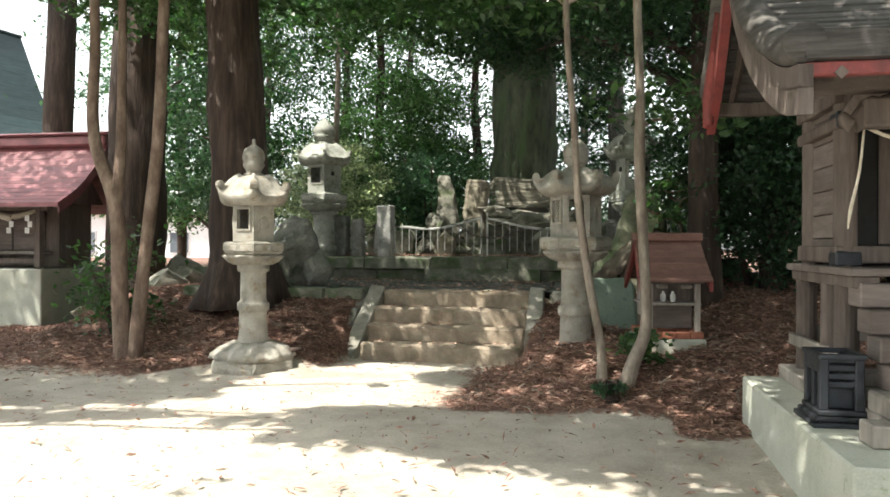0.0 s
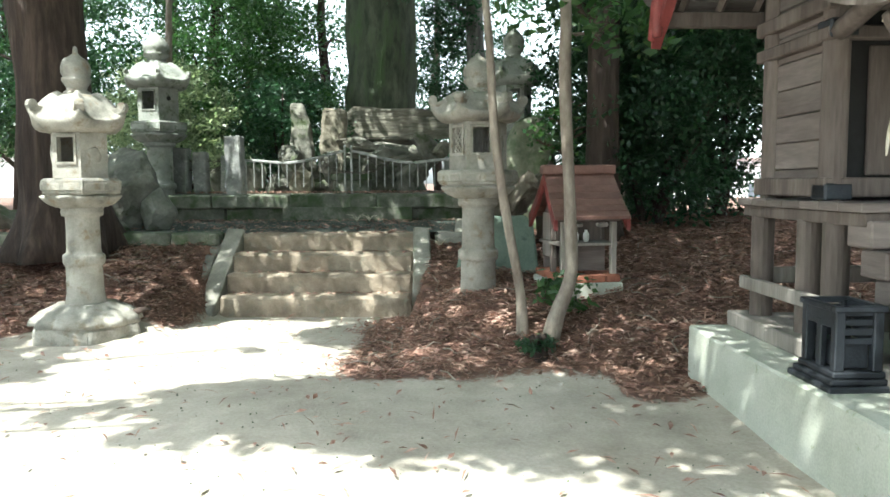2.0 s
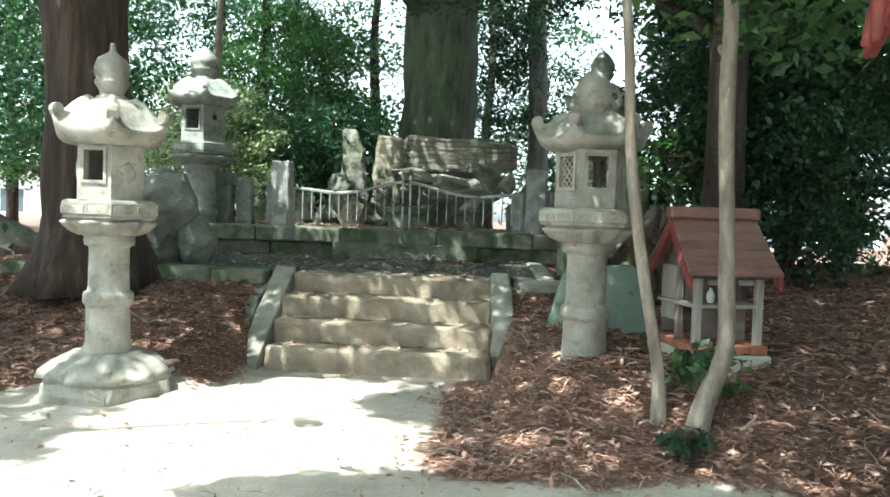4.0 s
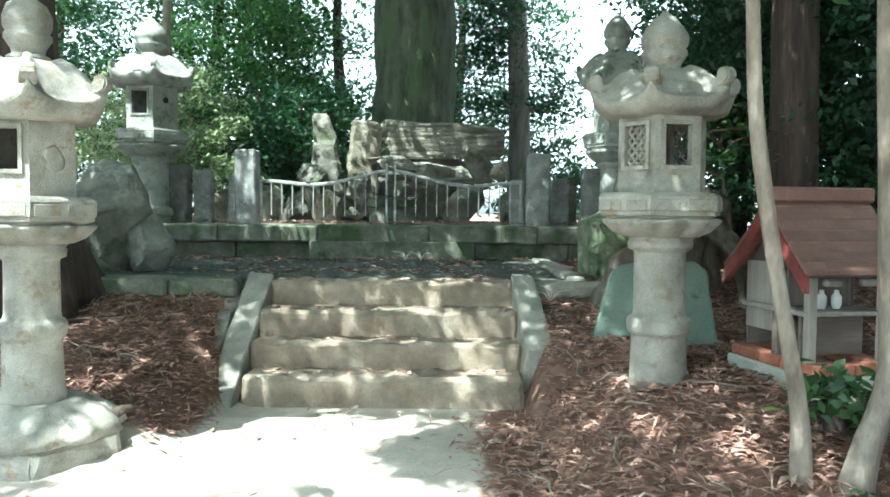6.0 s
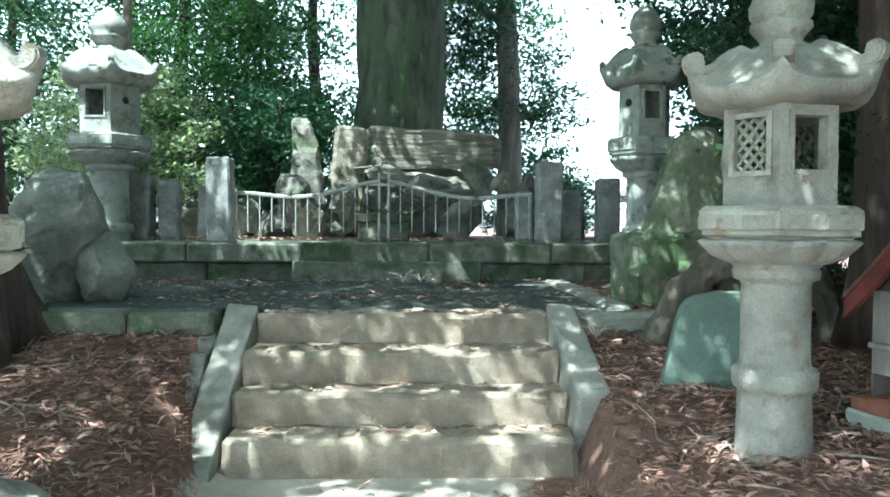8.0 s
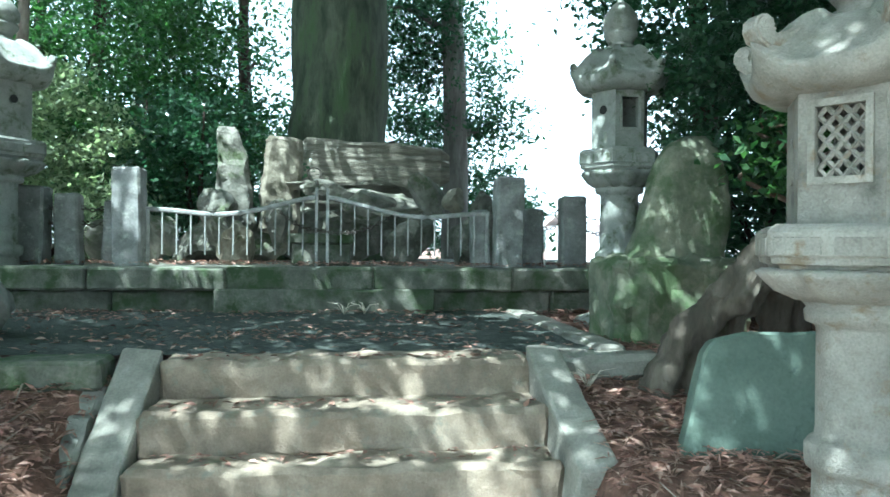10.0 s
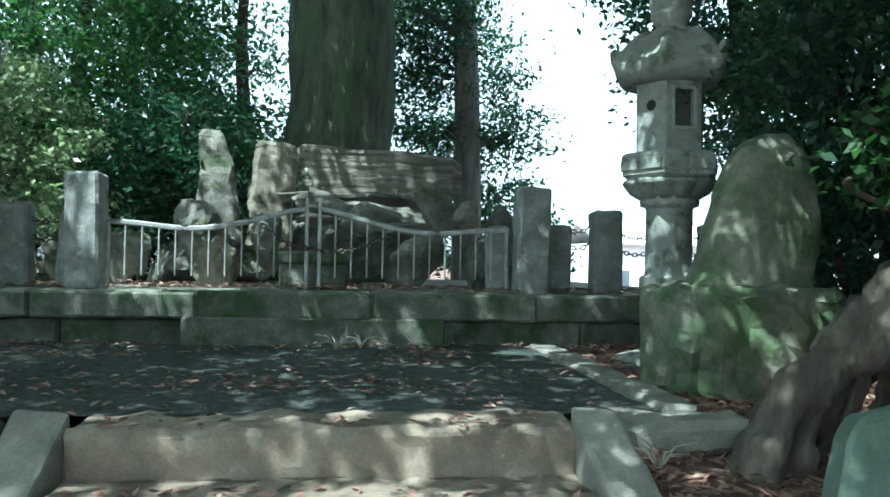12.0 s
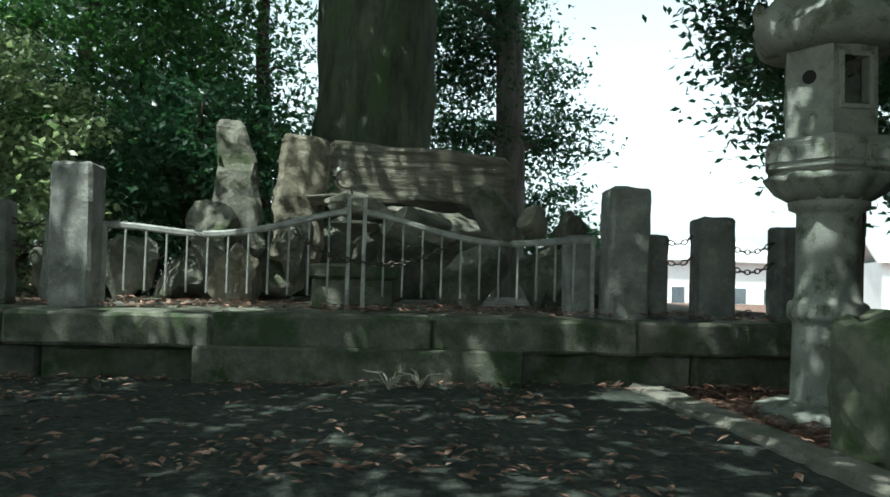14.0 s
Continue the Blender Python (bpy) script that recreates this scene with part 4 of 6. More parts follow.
for k, (x, y, z, w) in enumerate([(-0.55, 15.05, 2.02, 0.7), (-0.15, 15.2, 1.93, 0.8), (0.3, 15.1, 2.03, 0.7), (0.75, 15.2, 1.98, 0.6), (-0.25, 14.8, 1.76, 0.6), (0.5, 14.75, 1.72, 0.7)]):
    rock((x, y, z), (w, 0.5, 0.17), 80 + k, "slab", "thin flat stone laid in the rockery below the slab", rz=17 * k % 40 - 15)
rock((1.95, 14.6, 1.40), (0.7, 0.5, 0.7), 45, rz=35)
rock((0.15, 15.7, 1.6), (2.6, 1.2, 1.25), 46, rz=0, label="large dark rock at the heart of the rockery")
rock((-1.4, 15.3, 1.4), (1.6, 1.0, 1.0), 47, rz=0)
rock((1.6, 15.4, 1.45), (1.4, 1.0, 1.1), 48, rz=0)


def stone_box():
    b = thing("offering_stone", (-0.28, 13.95, 1.12), "small grey stone offering table behind the gate", "stone table")
    part("slab", worn_box((-0.34, -0.18, 0.22), (0.32, 0.18, 0.32), 0.015, 0.1, 0.006, 3), "curb_stone", b)
    part("block", worn_box((-0.30, -0.14, 0.0), (0.28, 0.14, 0.219), 0.015, 0.1, 0.006, 4), "curb_stone", b)


stone_box()


def layered_slab():
    """A long block of bedded rock lying before the great tree, its face worn into thin ledges."""
    bm = bmesh.new()
    rings = []
    n, m = 44, 30
    for i in range(n + 1):
        u = i / n
        x = -1.0 + 2.0 * u
        top = 0.60 - 0.07 * u + 0.03 * noise.noise(Vector((x * 2, 0, 0)))
        end = 1 - 0.35 * max(0.0, abs(u - 0.5) * 2 - 0.86) / 0.14
        ring = []
        for k in range(m):
            a = k / m
            if a < 0.5:
                z, y = top * (a / 0.5), -0.32
                ledge = 0.022 * noise.noise(Vector((x * 0.5, z * 26, 3))) + 0.018 * noise.noise(Vector((x * 2.2, z * 11, 9))) + 0.05 * noise.noise(Vector((x * 1.1, z * 2, 5)))
                y += ledge
            else:
                b = (a - 0.5) / 0.5
                y, z = -0.30 + 0.75 * b, top + 0.02 * noise.noise(Vector((x * 3, b * 3, 1)))
                if b > 0.8:
                    z = top * (1 - (b - 0.8) / 0.2)
            ring.append(bm.verts.new((x, y * end, 0.5 * top + (z - 0.5 * top) * end)))
        rings.append(ring)
    for a, b in zip(rings, rings[1:]):
        for k in range(m):
            bm.faces.new((a[k], b[k], b[(k + 1) % m], a[(k + 1) % m]))
    bm.faces.new(rings[0])
    bm.faces.new(list(reversed(rings[-1])))
    bmesh.ops.recalc_face_normals(bm, faces=bm.faces)
    single("layered_slab", bm, "slab", (0.29, 16.35, 2.10), "long horizontally layered weathered slab below the great tree", "stone slab", rz=3)


layered_slab()


def stele():
    s = thing("stone_stele", (2.15, 11.0, 0.70), "tall mossy natural stone monument on a rough pedestal", "monument", rz=6)
    bm = worn_box((-0.50, -0.20, -0.05), (0.45, 0.32, 0.56), 0.05, 0.09, 0.05, 21)
    part("pedestal", bm, "stele", s, "green lichen-covered pedestal stone")
    bm = bmesh.new()
    lows = []
    n = 18
    for i in range(n + 1):
        t = i / n
        left = float(np.interp(t, (0, 0.3, 0.6, 0.85, 0.96, 1), (-0.32, -0.25, -0.17, -0.09, 0.0, 0.10)))
        right = float(np.interp(t, (0, 0.3, 0.7, 0.9, 1), (0.38, 0.41, 0.38, 0.33, 0.25)))
        d = float(np.interp(t, (0, 0.8, 1), (0.17, 0.13, 0.05)))
        ring = []
        for k in range(16):
            a = 2 * math.pi * k / 16
            cx, hw = (left + right) / 2, (right - left) / 2
            ring.append(bm.verts.new((cx + hw * math.copysign(abs(math.cos(a)) ** 0.6, math.cos(a)), 0.06 + d * math.copysign(abs(math.sin(a)) ** 0.6, math.sin(a)), 0.52 + t * 0.86)))
        lows.append(ring)
    for a, b in zip(lows, lows[1:]):
        for k in range(16):
            bm.faces.new((a[k], a[(k + 1) % 16], b[(k + 1) % 16], b[k]))
    bm.faces.new(list(reversed(lows[0])))
    bm.faces.new(lows[-1])
    uneven(bm, 0.035, 4.5, 5)
    part("upright_stone", bm, "stele", s, smooth=True)


stele()


def green_slab():
    bm = bmesh.new()
    outline = [(-0.36, -0.1), (-0.33, 0.06), (-0.27, 0.28), (-0.215, 0.50), (-0.17, 0.56), (-0.02, 0.595), (0.14, 0.585), (0.34, 0.60), (0.41, 0.54), (0.44, 0.30), (0.47, 0.08), (0.47, -0.1)]
    f = [bm.verts.new((x, 0, z)) for x, z in outline]
    face = bm.faces.new(f)
    r = bmesh.ops.extrude_face_region(bm, geom=[face])
    bmesh.ops.translate(bm, vec=(0, 0.13, 0), verts=[v for v in r["geom"] if isinstance(v, bmesh.types.BMVert)])
    bmesh.ops.recalc_face_normals(bm, faces=bm.faces)
    bmesh.ops.bevel(bm, geom=bm.edges[:], offset=0.014, segments=1, affect="EDGES")
    for axis, lo, hi in ((0, -0.34, 0.52), (2, -0.08, 0.58)):
        for k in range(1, 12):
            co, no = [0, 0, 0], [0, 0, 0]
            co[axis], no[axis] = lo + (hi - lo) * k / 12, 1
            bmesh.ops.bisect_plane(bm, geom=bm.verts[:] + bm.edges[:] + bm.faces[:], plane_co=co, plane_no=no)
    uneven(bm, 0.010, 6, 2)
    single("green_stone_slab", bm, "green_stone", (1.70, 9.12, 0.38), "smooth blue-green stone slab standing in the leaves", "stone slab", turn=(-10, 0, -8), smooth=False)


green_slab()


def stump():
    e = thing("tree_stump", (1.66, 9.95, 0.5), "dead grey-brown tree stump arching on spread roots", "tree stump")
    legs = [([(0, 0, 0), (0.06, -0.02, 0.25), (0.18, -0.05, 0.48), (0.34, -0.08, 0.66), (0.55, -0.05, 0.78)], (0.17, 0.10, 0.09, 0.10, 0.11)),
            ([(0.22, 0.12, -0.05), (0.30, 0.08, 0.25), (0.40, 0.02, 0.55), (0.60, 0, 0.78)], (0.10, 0.07, 0.08, 0.10)),
            ([(1.05, -0.15, -0.1), (1.02, -0.12, 0.25), (0.90, -0.08, 0.55), (0.68, -0.02, 0.80)], (0.12, 0.08, 0.08, 0.10)),
            ([(0.75, 0.3, -0.05), (0.75, 0.22, 0.3), (0.68, 0.1, 0.75)], (0.16, 0.12, 0.11)),
            ([(0.5, -0.05, 0.74), (0.68, 0.0, 0.84), (0.85, 0.02, 0.83)], (0.11, 0.13, 0.08))]
    for k, (pts, rad) in enumerate(legs):
        p = smooth_path(pts, 10)
        bm = bmesh.new()
        tube(bm, p, lerp_list(rad, len(p)), 26, knots=0.7, seed=k)
        uneven(bm, 0.045, 6, k)
        uneven(bm, 0.015, 17, k)
        part("root" if k < 3 else "trunk", bm, "stump", e, smooth=True)


stump()


# ---- small sheet-roofed shrine ----
def gable_roof(e, w, d, ze, zr, mat, board, over=0.0, thick=0.025, laps=7, back=1.0, hollow=0.05):
    """Two slopes of lapped sheets about a ridge along x, with a ridge cap and barge boards."""
    front = d
    for s in (-1, 1):
        d = front * (1.0 if s < 0 else back)
        for k in range(laps):
            t0, t1 = k / laps, (k + 1) / laps
            y0, y1 = s * d * (1 - t0), s * d * (1 - t1)
            sag = lambda t: -hollow * math.sin(math.pi * t) * (zr - ze)
            z0, z1 = ze + (zr - ze) * t0 + sag(t0) + 0.006, ze + (zr - ze) * t1 + sag(t1)
            bm = bmesh.new()
            flare0, flare1 = w + over * (1 - t0), w + over * (1 - t1)
            q = [bm.verts.new(p) for p in ((-flare0, y0, z0), (flare0, y0, z0), (flare1, y1, z1), (-flare1, y1, z1), (-flare0, y0, z0 - thick), (flare0, y0, z0 - thick), (flare1, y1, z1 - thick), (-flare1, y1, z1 - thick))]
            for f in ((0, 1, 2, 3), (7, 6, 5, 4), (0, 4, 5, 1), (1, 5, 6, 2), (2, 6, 7, 3), (3, 7, 4, 0)):
                bm.faces.new([q[i] for i in f])
            bmesh.ops.recalc_face_normals(bm, faces=bm.faces)
            part("roof_sheet", bm, mat, e)
        for sx in (-1, 1):
            bm = bmesh.new()
            rings = []
            for k in range(laps + 1):
                t = k / laps
                p = Vector((sx * (w + over * 0.9 * (1 - t) + 0.005), s * d * 0.97 * (1 - t), ze - 0.025 + (zr - ze) * t - hollow * math.sin(math.pi * t) * (zr - ze)))
                rings.append([bm.verts.new(p + Vector((dx, 0, dz))) for dx, dz in ((0, 0), (-sx * 0.03, 0), (-sx * 0.03, -0.06 - thick), (0, -0.06 - thick))])
            for a, b in zip(rings, rings[1:]):
                for k in range(4):
                    bm.faces.new((a[k], a[(k + 1) % 4], b[(k + 1) % 4], b[k]))
            bm.faces.new(rings[0])
            bm.faces.new(list(reversed(rings[-1])))
            bmesh.ops.recalc_face_normals(bm, faces=bm.faces)
            part("barge_board", bm, board, e)
    part("ridge_cap", box((-w - 0.02, -0.055, zr - 0.03), (w + 0.02, 0.055, zr + 0.05), 0.012), mat, e)


def small_shrine():
    e = thing("small_shrine", (2.43, 8.34, 0.34), "small grey wooden shrine with rust-red sheet roof on bricks", "shrine", rz=12)
    base = part("concrete_base", worn_box((-0.27, -0.36, -0.12), (0.27, 0.40, 0.12), 0.012, 0.12, 0.006, 3), "concrete", e)
    rnd = random.Random(3)
    bricks = []
    for side in (-1, 1):
        for k in range(4):
            x0 = -0.25 + k * 0.127
            yb = -0.29 if side < 0 else 0.34
            bricks.append(((x0, yb - 0.045, 0.122), (x0 + 0.12, yb + 0.045, 0.182)))
        for k in range(3):
            y0 = -0.24 + k * 0.178
            bricks.append(((side * 0.21 - 0.045, y0, 0.122), (side * 0.21 + 0.045, y0 + 0.17, 0.182)))
    for lo, hi in bricks:
        part("brick", box(lo, hi, 0.006), "brick", e)
    for sx in (-1, 1):
        part("post", box((sx * 0.215 - 0.024, -0.28, 0.183), (sx * 0.215 + 0.024, -0.232, 0.70), 0.004), "pale_wood", e)
        part("post", box((sx * 0.215 - 0.022, -0.02, 0.183), (sx * 0.215 + 0.022, 0.025, 0.88), 0.004), "wood", e)
        part("side_wall", box((sx * 0.205 - 0.008, -0.02, 0.30), (sx * 0.205 + 0.008, 0.30, 0.68), 0.002), "pale_wood", e)
    part("floor_board", box((-0.25, -0.27, 0.42), (0.25, 0.29, 0.445), 0.004), "pale_wood", e)
    part("front_panel", box((-0.19, -0.15, 0.20), (0.19, -0.13, 0.418), 0.003), "plank", e)
    part("door", box((-0.19, -0.04, 0.45), (-0.004, -0.02, 0.76), 0.004), "wood", e)
    part("door", box((0.004, -0.04, 0.45), (0.19, -0.02, 0.76), 0.004), "wood", e)
    part("back_wall", box((-0.20, 0.302, 0.19), (0.20, 0.317, 0.66), 0.002), "plank", e)
    part("lintel", box((-0.27, -0.292, 0.62), (0.27, -0.252, 0.675), 0.004), "wood", e)
    for sx in (-0.11, 0.11):
        part("bracket", box((sx - 0.05, -0.30, 0.575), (sx + 0.05, -0.255, 0.615), 0.012), "pale_wood", e)
    for sx in (-1, 1):
        bm = bmesh.new()
        q = [bm.verts.new(p) for p in ((sx * 0.21, -0.27, 0.67), (sx * 0.21, 0.29, 0.66), (sx * 0.21, 0.0, 0.95))]
        f = bm.faces.new(q)
        r = bmesh.ops.extrude_face_region(bm, geom=[f])
        bmesh.ops.translate(bm, vec=(-sx * 0.02, 0, 0), verts=[v for v in r["geom"] if isinstance(v, bmesh.types.BMVert)])
        bmesh.ops.recalc_face_normals(bm, faces=bm.faces)
        part("gable", bm, "wood", e)
    roof = part("roof_frame", box((-0.28, -0.02, 0.94), (0.28, 0.02, 0.98), 0.004), "wood", e)
    gable_roof(e, 0.305, 0.36, 0.66, 1.04, "rust_roof", "red_wood", over=0.02, back=1.0)
    for sx in (-0.07, 0.02):
        bm = lathe(bmesh.new(), [(0.018, 0.446), (0.026, 0.47), (0.026, 0.51), (0.012, 0.53), (0.012, 0.545)], 10)
        bmesh.ops.translate(bm, vec=(sx, -0.15, 0), verts=bm.verts)
        part("offering_cup", bm, "white_wall", e, "small white porcelain cup")


small_shrine()


# ---- hall ----
def hall():
    e = thing("shrine_hall", (2.94, 5.45, 0), "grey weathered wooden shrine hall with a curved copper roof", "shrine", rz=3.1)
    part("platform", worn_box((0.0, -1.16, -0.08), (3.4, 1.165, 0.374), 0.012, 0.25, 0.005, 2), "concrete", e, "mossy concrete platform")
    # sills on the platform
    for lo, hi in (((0.24, -0.16, 0.376), (0.5, 1.15, 0.47)), ((0.30, -0.66, 0.376), (2.9, -0.34, 0.48)), ((0.44, 0.84, 0.376), (2.9, 1.06, 0.47))):
        part("sill", worn_box(lo, hi, 0.008, 0.3, 0.004, 5), "pale_wood", e)
    # under-floor posts and rails
    for x, y in ((0.38, 0.98), (0.38, 0.42), (0.38, 0.16), (1.2, 0.98), (2.1, 0.98), (2.8, 0.98), (2.8, 0.2)):
        bm = lathe(bmesh.new(), [(0.066, 0.47), (0.066, 1.08)], 16)
        bmesh.ops.translate(bm, vec=(x, y, 0), verts=bm.verts)
        part("floor_post", bm, "wood", e, smooth=False)
    part("rail", box((0.30, -0.14, 0.62), (0.335, 1.12, 0.70), 0.006), "pale_wood", e)
    part("rail", box((0.44, 0.99, 0.66), (2.9, 1.04, 0.76), 0.006), "pale_wood", e)
    # veranda deck
    part("deck_beam", box((0.32, -0.18, 1.07), (0.44, 1.12, 1.135), 0.006), "wood", e)
    for k in range(7):
        y0 = -0.20 + k * 0.193
        part("deck_board", box((0.29, y0, 1.137), (3.0, y0 + 0.19, 1.18), 0.005), "plank", e)
    # body: corner columns and lapped boards
    for x, y in ((0.40, 0.92), (0.40, 0.26), (2.75, 0.92), (2.75, 0.26), (1.15, 0.26), (2.0, 0.26)):
        bm = lathe(bmesh.new(), [(0.066, 1.18), (0.066, 2.42)], 16)
        bmesh.ops.translate(bm, vec=(x, y, 0), verts=bm.verts)
        part("column", bm, "wood", e)
    for k in range(8):
        z0 = 1.20 + k * 0.15
        part("wall_board", box((0.385, 0.30, z0), (0.41 + 0.004 * (k % 2), 0.90, z0 + 0.145), 0.006), "plank", e)
    part("back_wall", box((0.42, 0.90, 1.19), (2.74, 0.94, 2.4), 0.004), "plank", e)
    part("side_wall", box((2.74, 0.3, 1.19), (2.77, 0.9, 2.4), 0.004), "plank", e)
    for z0, h, o in ((1.20, 0.10, 0.05), (1.98, 0.07, 0.055), (2.13, 0.08, 0.06), (2.36, 0.10, 0.05)):
        part("tie_beam", box((0.40 - o - 0.02, 0.20, z0), (0.40 + o - 0.06, 1.02, z0 + h), 0.008), "wood", e)
        part("tie_beam", box((0.40, 0.26 - o - 0.015, z0 + 0.001), (2.76, 0.26 + o - 0.06, z0 + h - 0.001), 0.008), "wood", e)
    for x in (0.60, 0.86, 1.30, 1.66, 2.1, 2.5):
        part("door_panel", box((x, 0.30, 1.31), (x + 0.22, 0.325, 1.97), 0.006), "wood", e)
    # near-black sheet stands in for the shade between and behind the doors
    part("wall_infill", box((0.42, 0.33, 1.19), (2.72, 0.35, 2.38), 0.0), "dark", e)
    # iron shoes on the columns
    part("column_shoe", box((0.33, 0.19, 1.182), (0.475, 0.335, 1.27), 0.01), "black_iron", e, "dark iron column shoe")
    part("column_band", box((0.33, 0.188, 1.99), (0.478, 0.33, 2.085), 0.01), "black_iron", e, "dark iron column band")
    # steps
    for k in range(5):
        z1 = 1.10 - k * 0.135
        y1 = -0.12 - k * 0.085
        part("step", box((0.33 + 0.02 * k, y1 - 0.10, z1 - 0.128), (2.55, y1 + 0.10, z1), 0.008), "plank", e)
    # porch
    for x in (0.46, 2.60):
        part("post_footing", worn_box((x - 0.17, -0.79, 0.482), (x + 0.17, -0.45, 0.58), 0.01, 0.15, 0.004, 9), "pale_wood", e)
        part("porch_post", box((x - 0.065, -0.685, 0.582), (x + 0.065, -0.555, 2.03), 0.012), "pale_wood", e)
    part("sill", box((0.18, -0.84, 0.376), (2.9, -0.665, 0.48), 0.008), "pale_wood", e)
    part("porch_beam", box((0.20, -0.68, 1.86), (2.9, -0.56, 2.0), 0.012), "wood", e)
    board = part("name_board", box((0.41, -0.71, 1.42), (0.51, -0.688, 1.80), 0.004), "pale_wood", e, "pale name board with faint dark writing")
    for k in range(4):
        part("writing", box((0.435, -0.716, 1.72 - k * 0.08), (0.485, -0.711, 1.765 - k * 0.08), 0.0), "dark", board)
    for s in (0.38, 2.72):
        bm = bmesh.new()
        p = smooth_path([(s, -0.62, 1.98), (s, -0.45, 2.08), (s, -0.2, 2.12), (s, 0.2, 2.02)], 5)
        tube(bm, p, [0.05] * len(p), 8)
        part("curved_tie", bm, "wood", e, smooth=True)
    bm = bmesh.new()
    p = smooth_path([(0.38, -0.62, 1.92), (0.26, -0.62, 1.97), (0.17, -0.62, 1.88), (0.11, -0.62, 1.93)], 5)
    tube(bm, p, lerp_list((0.055, 0.05, 0.045, 0.02), len(p)), 8)
    part("carved_nosing", bm, "wood", e, smooth=True)
    # roof: a profile in y and z swept along x
    prof = [(-1.20, 2.17), (-1.0, 2.20), (-0.75, 2.28), (-0.45, 2.42), (-0.1, 2.64), (0.25, 2.96), (0.52, 3.32)]
    back = [(0.52, 3.32), (0.75, 2.98), (1.0, 2.68), (1.30, 2.45)]
    x0, x1 = -0.20, 3.25
    for nm, pr, sgn in (("front", prof, -1), ("back", back, 1)):
        pts = smooth_path([(0, y, z) for y, z in pr], 4)
        for a, b in zip(pts, pts[1:]):
            bm = bmesh.new()
            xa, xb = x0 - 0.0, x1
            lap = 0.012
            hi, lo = (b, a) if nm == "front" else (a, b)
            q = [(xa, hi.y, hi.z), (xb, hi.y, hi.z), (xb, lo.y, lo.z + lap), (xa, lo.y, lo.z + lap)]
            q += [(x, y, z - 0.11) for x, y, z in q]
            v = [bm.verts.new(p) for p in q]
            for f in ((0, 1, 2, 3), (7, 6, 5, 4), (0, 4, 5, 1), (1, 5, 6, 2), (2, 6, 7, 3), (3, 7, 4, 0)):
                bm.faces.new([v[i] for i in f])
            bmesh.ops.recalc_face_normals(bm, faces=bm.faces)
            part("roof_course", bm, "copper", e)
        # rolled verge, red barge board, soffit boards
        for s, xx in ((-1, x0), (1, x1)):
            bm = bmesh.new()
            tube(bm, [(xx, p.y, p.z - 0.03) for p in pts], [0.085] * len(pts), 10)
            part("verge_roll", bm, "copper", e, smooth=True)
            for dz, dd, mt in ((-0.12, 0.10, "wood"), (-0.21, 0.12, "red_wood" if nm == "back" else "wood")):
                bm = bmesh.new()
                ring = []
                for p in pts:
                    ring.append([bm.verts.new((xx + u, p.y, p.z + w)) for u, w in ((-0.03 * s * -1, dz), (0.03 * s * -1, dz), (0.03 * s * -1, dz - dd), (-0.03 * s * -1, dz - dd))])
                for a, b in zip(ring, ring[1:]):
                    for k in range(4):
                        bm.faces.new((a[k], a[(k + 1) % 4], b[(k + 1) % 4], b[k]))
                bm.faces.new(list(reversed(ring[0])))
                bm.faces.new(ring[-1])
                bmesh.ops.recalc_face_normals(bm, faces=bm.faces)
                part("barge_board", bm, mt, e)
        for k in range(14):
            x = x0 + 0.14 + k * 0.235
            bm = bmesh.new()
            tube(bm, [(x, p.y, p.z - 0.16) for p in pts], [0.028] * len(pts), 4)
            part("rafter", bm, "wood", e)
    part("soffit", box((x0 + 0.1, -1.05, 2.035), (x1 - 0.1, -0.55, 2.045), 0.0), "wood", e)
    part("eave_board", box((x0, -1.185, 2.0), (x1, -1.14, 2.06), 0.006), "red_wood", e, "faded red eave board")
    part("back_eave", box((x0 + 0.02, 1.20, 2.24), (x1, 1.28, 2.33), 0.006), "wood", e)
    part("ridge", box((x0 - 0.08, 0.44, 3.28), (x1 + 0.08, 0.60, 3.46), 0.02), "copper", e)
    # hanging red gable fish
    for k, yy in enumerate((1.18, 1.27)):
        bm = bmesh.new()
        p = smooth_path([(x0 - 0.03, 0.75, 2.86), (x0 - 0.03, 0.95, 2.60), (x0 - 0.03, 1.15, 2.36), (x0 - 0.03, yy, 2.17)], 5)
        tube(bm, p, lerp_list((0.03, 0.04, 0.05, 0.03), len(p)), 8)
        part("gable_ornament", bm, "red_wood", e, smooth=True)


hall()


def rope():
    e = thing("straw_rope", (3.22, 4.84, 1.84), "pale straw rope with hanging tassels tied under the porch beam", "rope")
    bm = bmesh.new()
    p = smooth_path([(-0.05, 0.18, 0.10), (0.10, 0.05, -0.02), (0.35, 0.03, -0.06), (0.8, 0.05, -0.10), (1.3, 0.08, -0.06), (2.0, 0.1, 0.0)], 6)
    tube(bm, p, [0.009] * len(p), 8, knots=0.4)
    part("cord", bm, "rope", e, smooth=True)
    for x, l in ((-0.02, 0.46), (0.62, 0.38), (1.2, 0.4)):
        bm = bmesh.new()
        p = smooth_path([(x, 0.05, 0.02), (x - 0.02, 0.05, -l * 0.4), (x - 0.06, 0.04, -l * 0.8), (x - 0.075, 0.03, -l)], 5)
        tube(bm, p, lerp_list((0.006, 0.008, 0.009, 0.003), len(p)), 7, knots=0.6)
        part("tassel", bm, "rope", e, smooth=True)


rope()


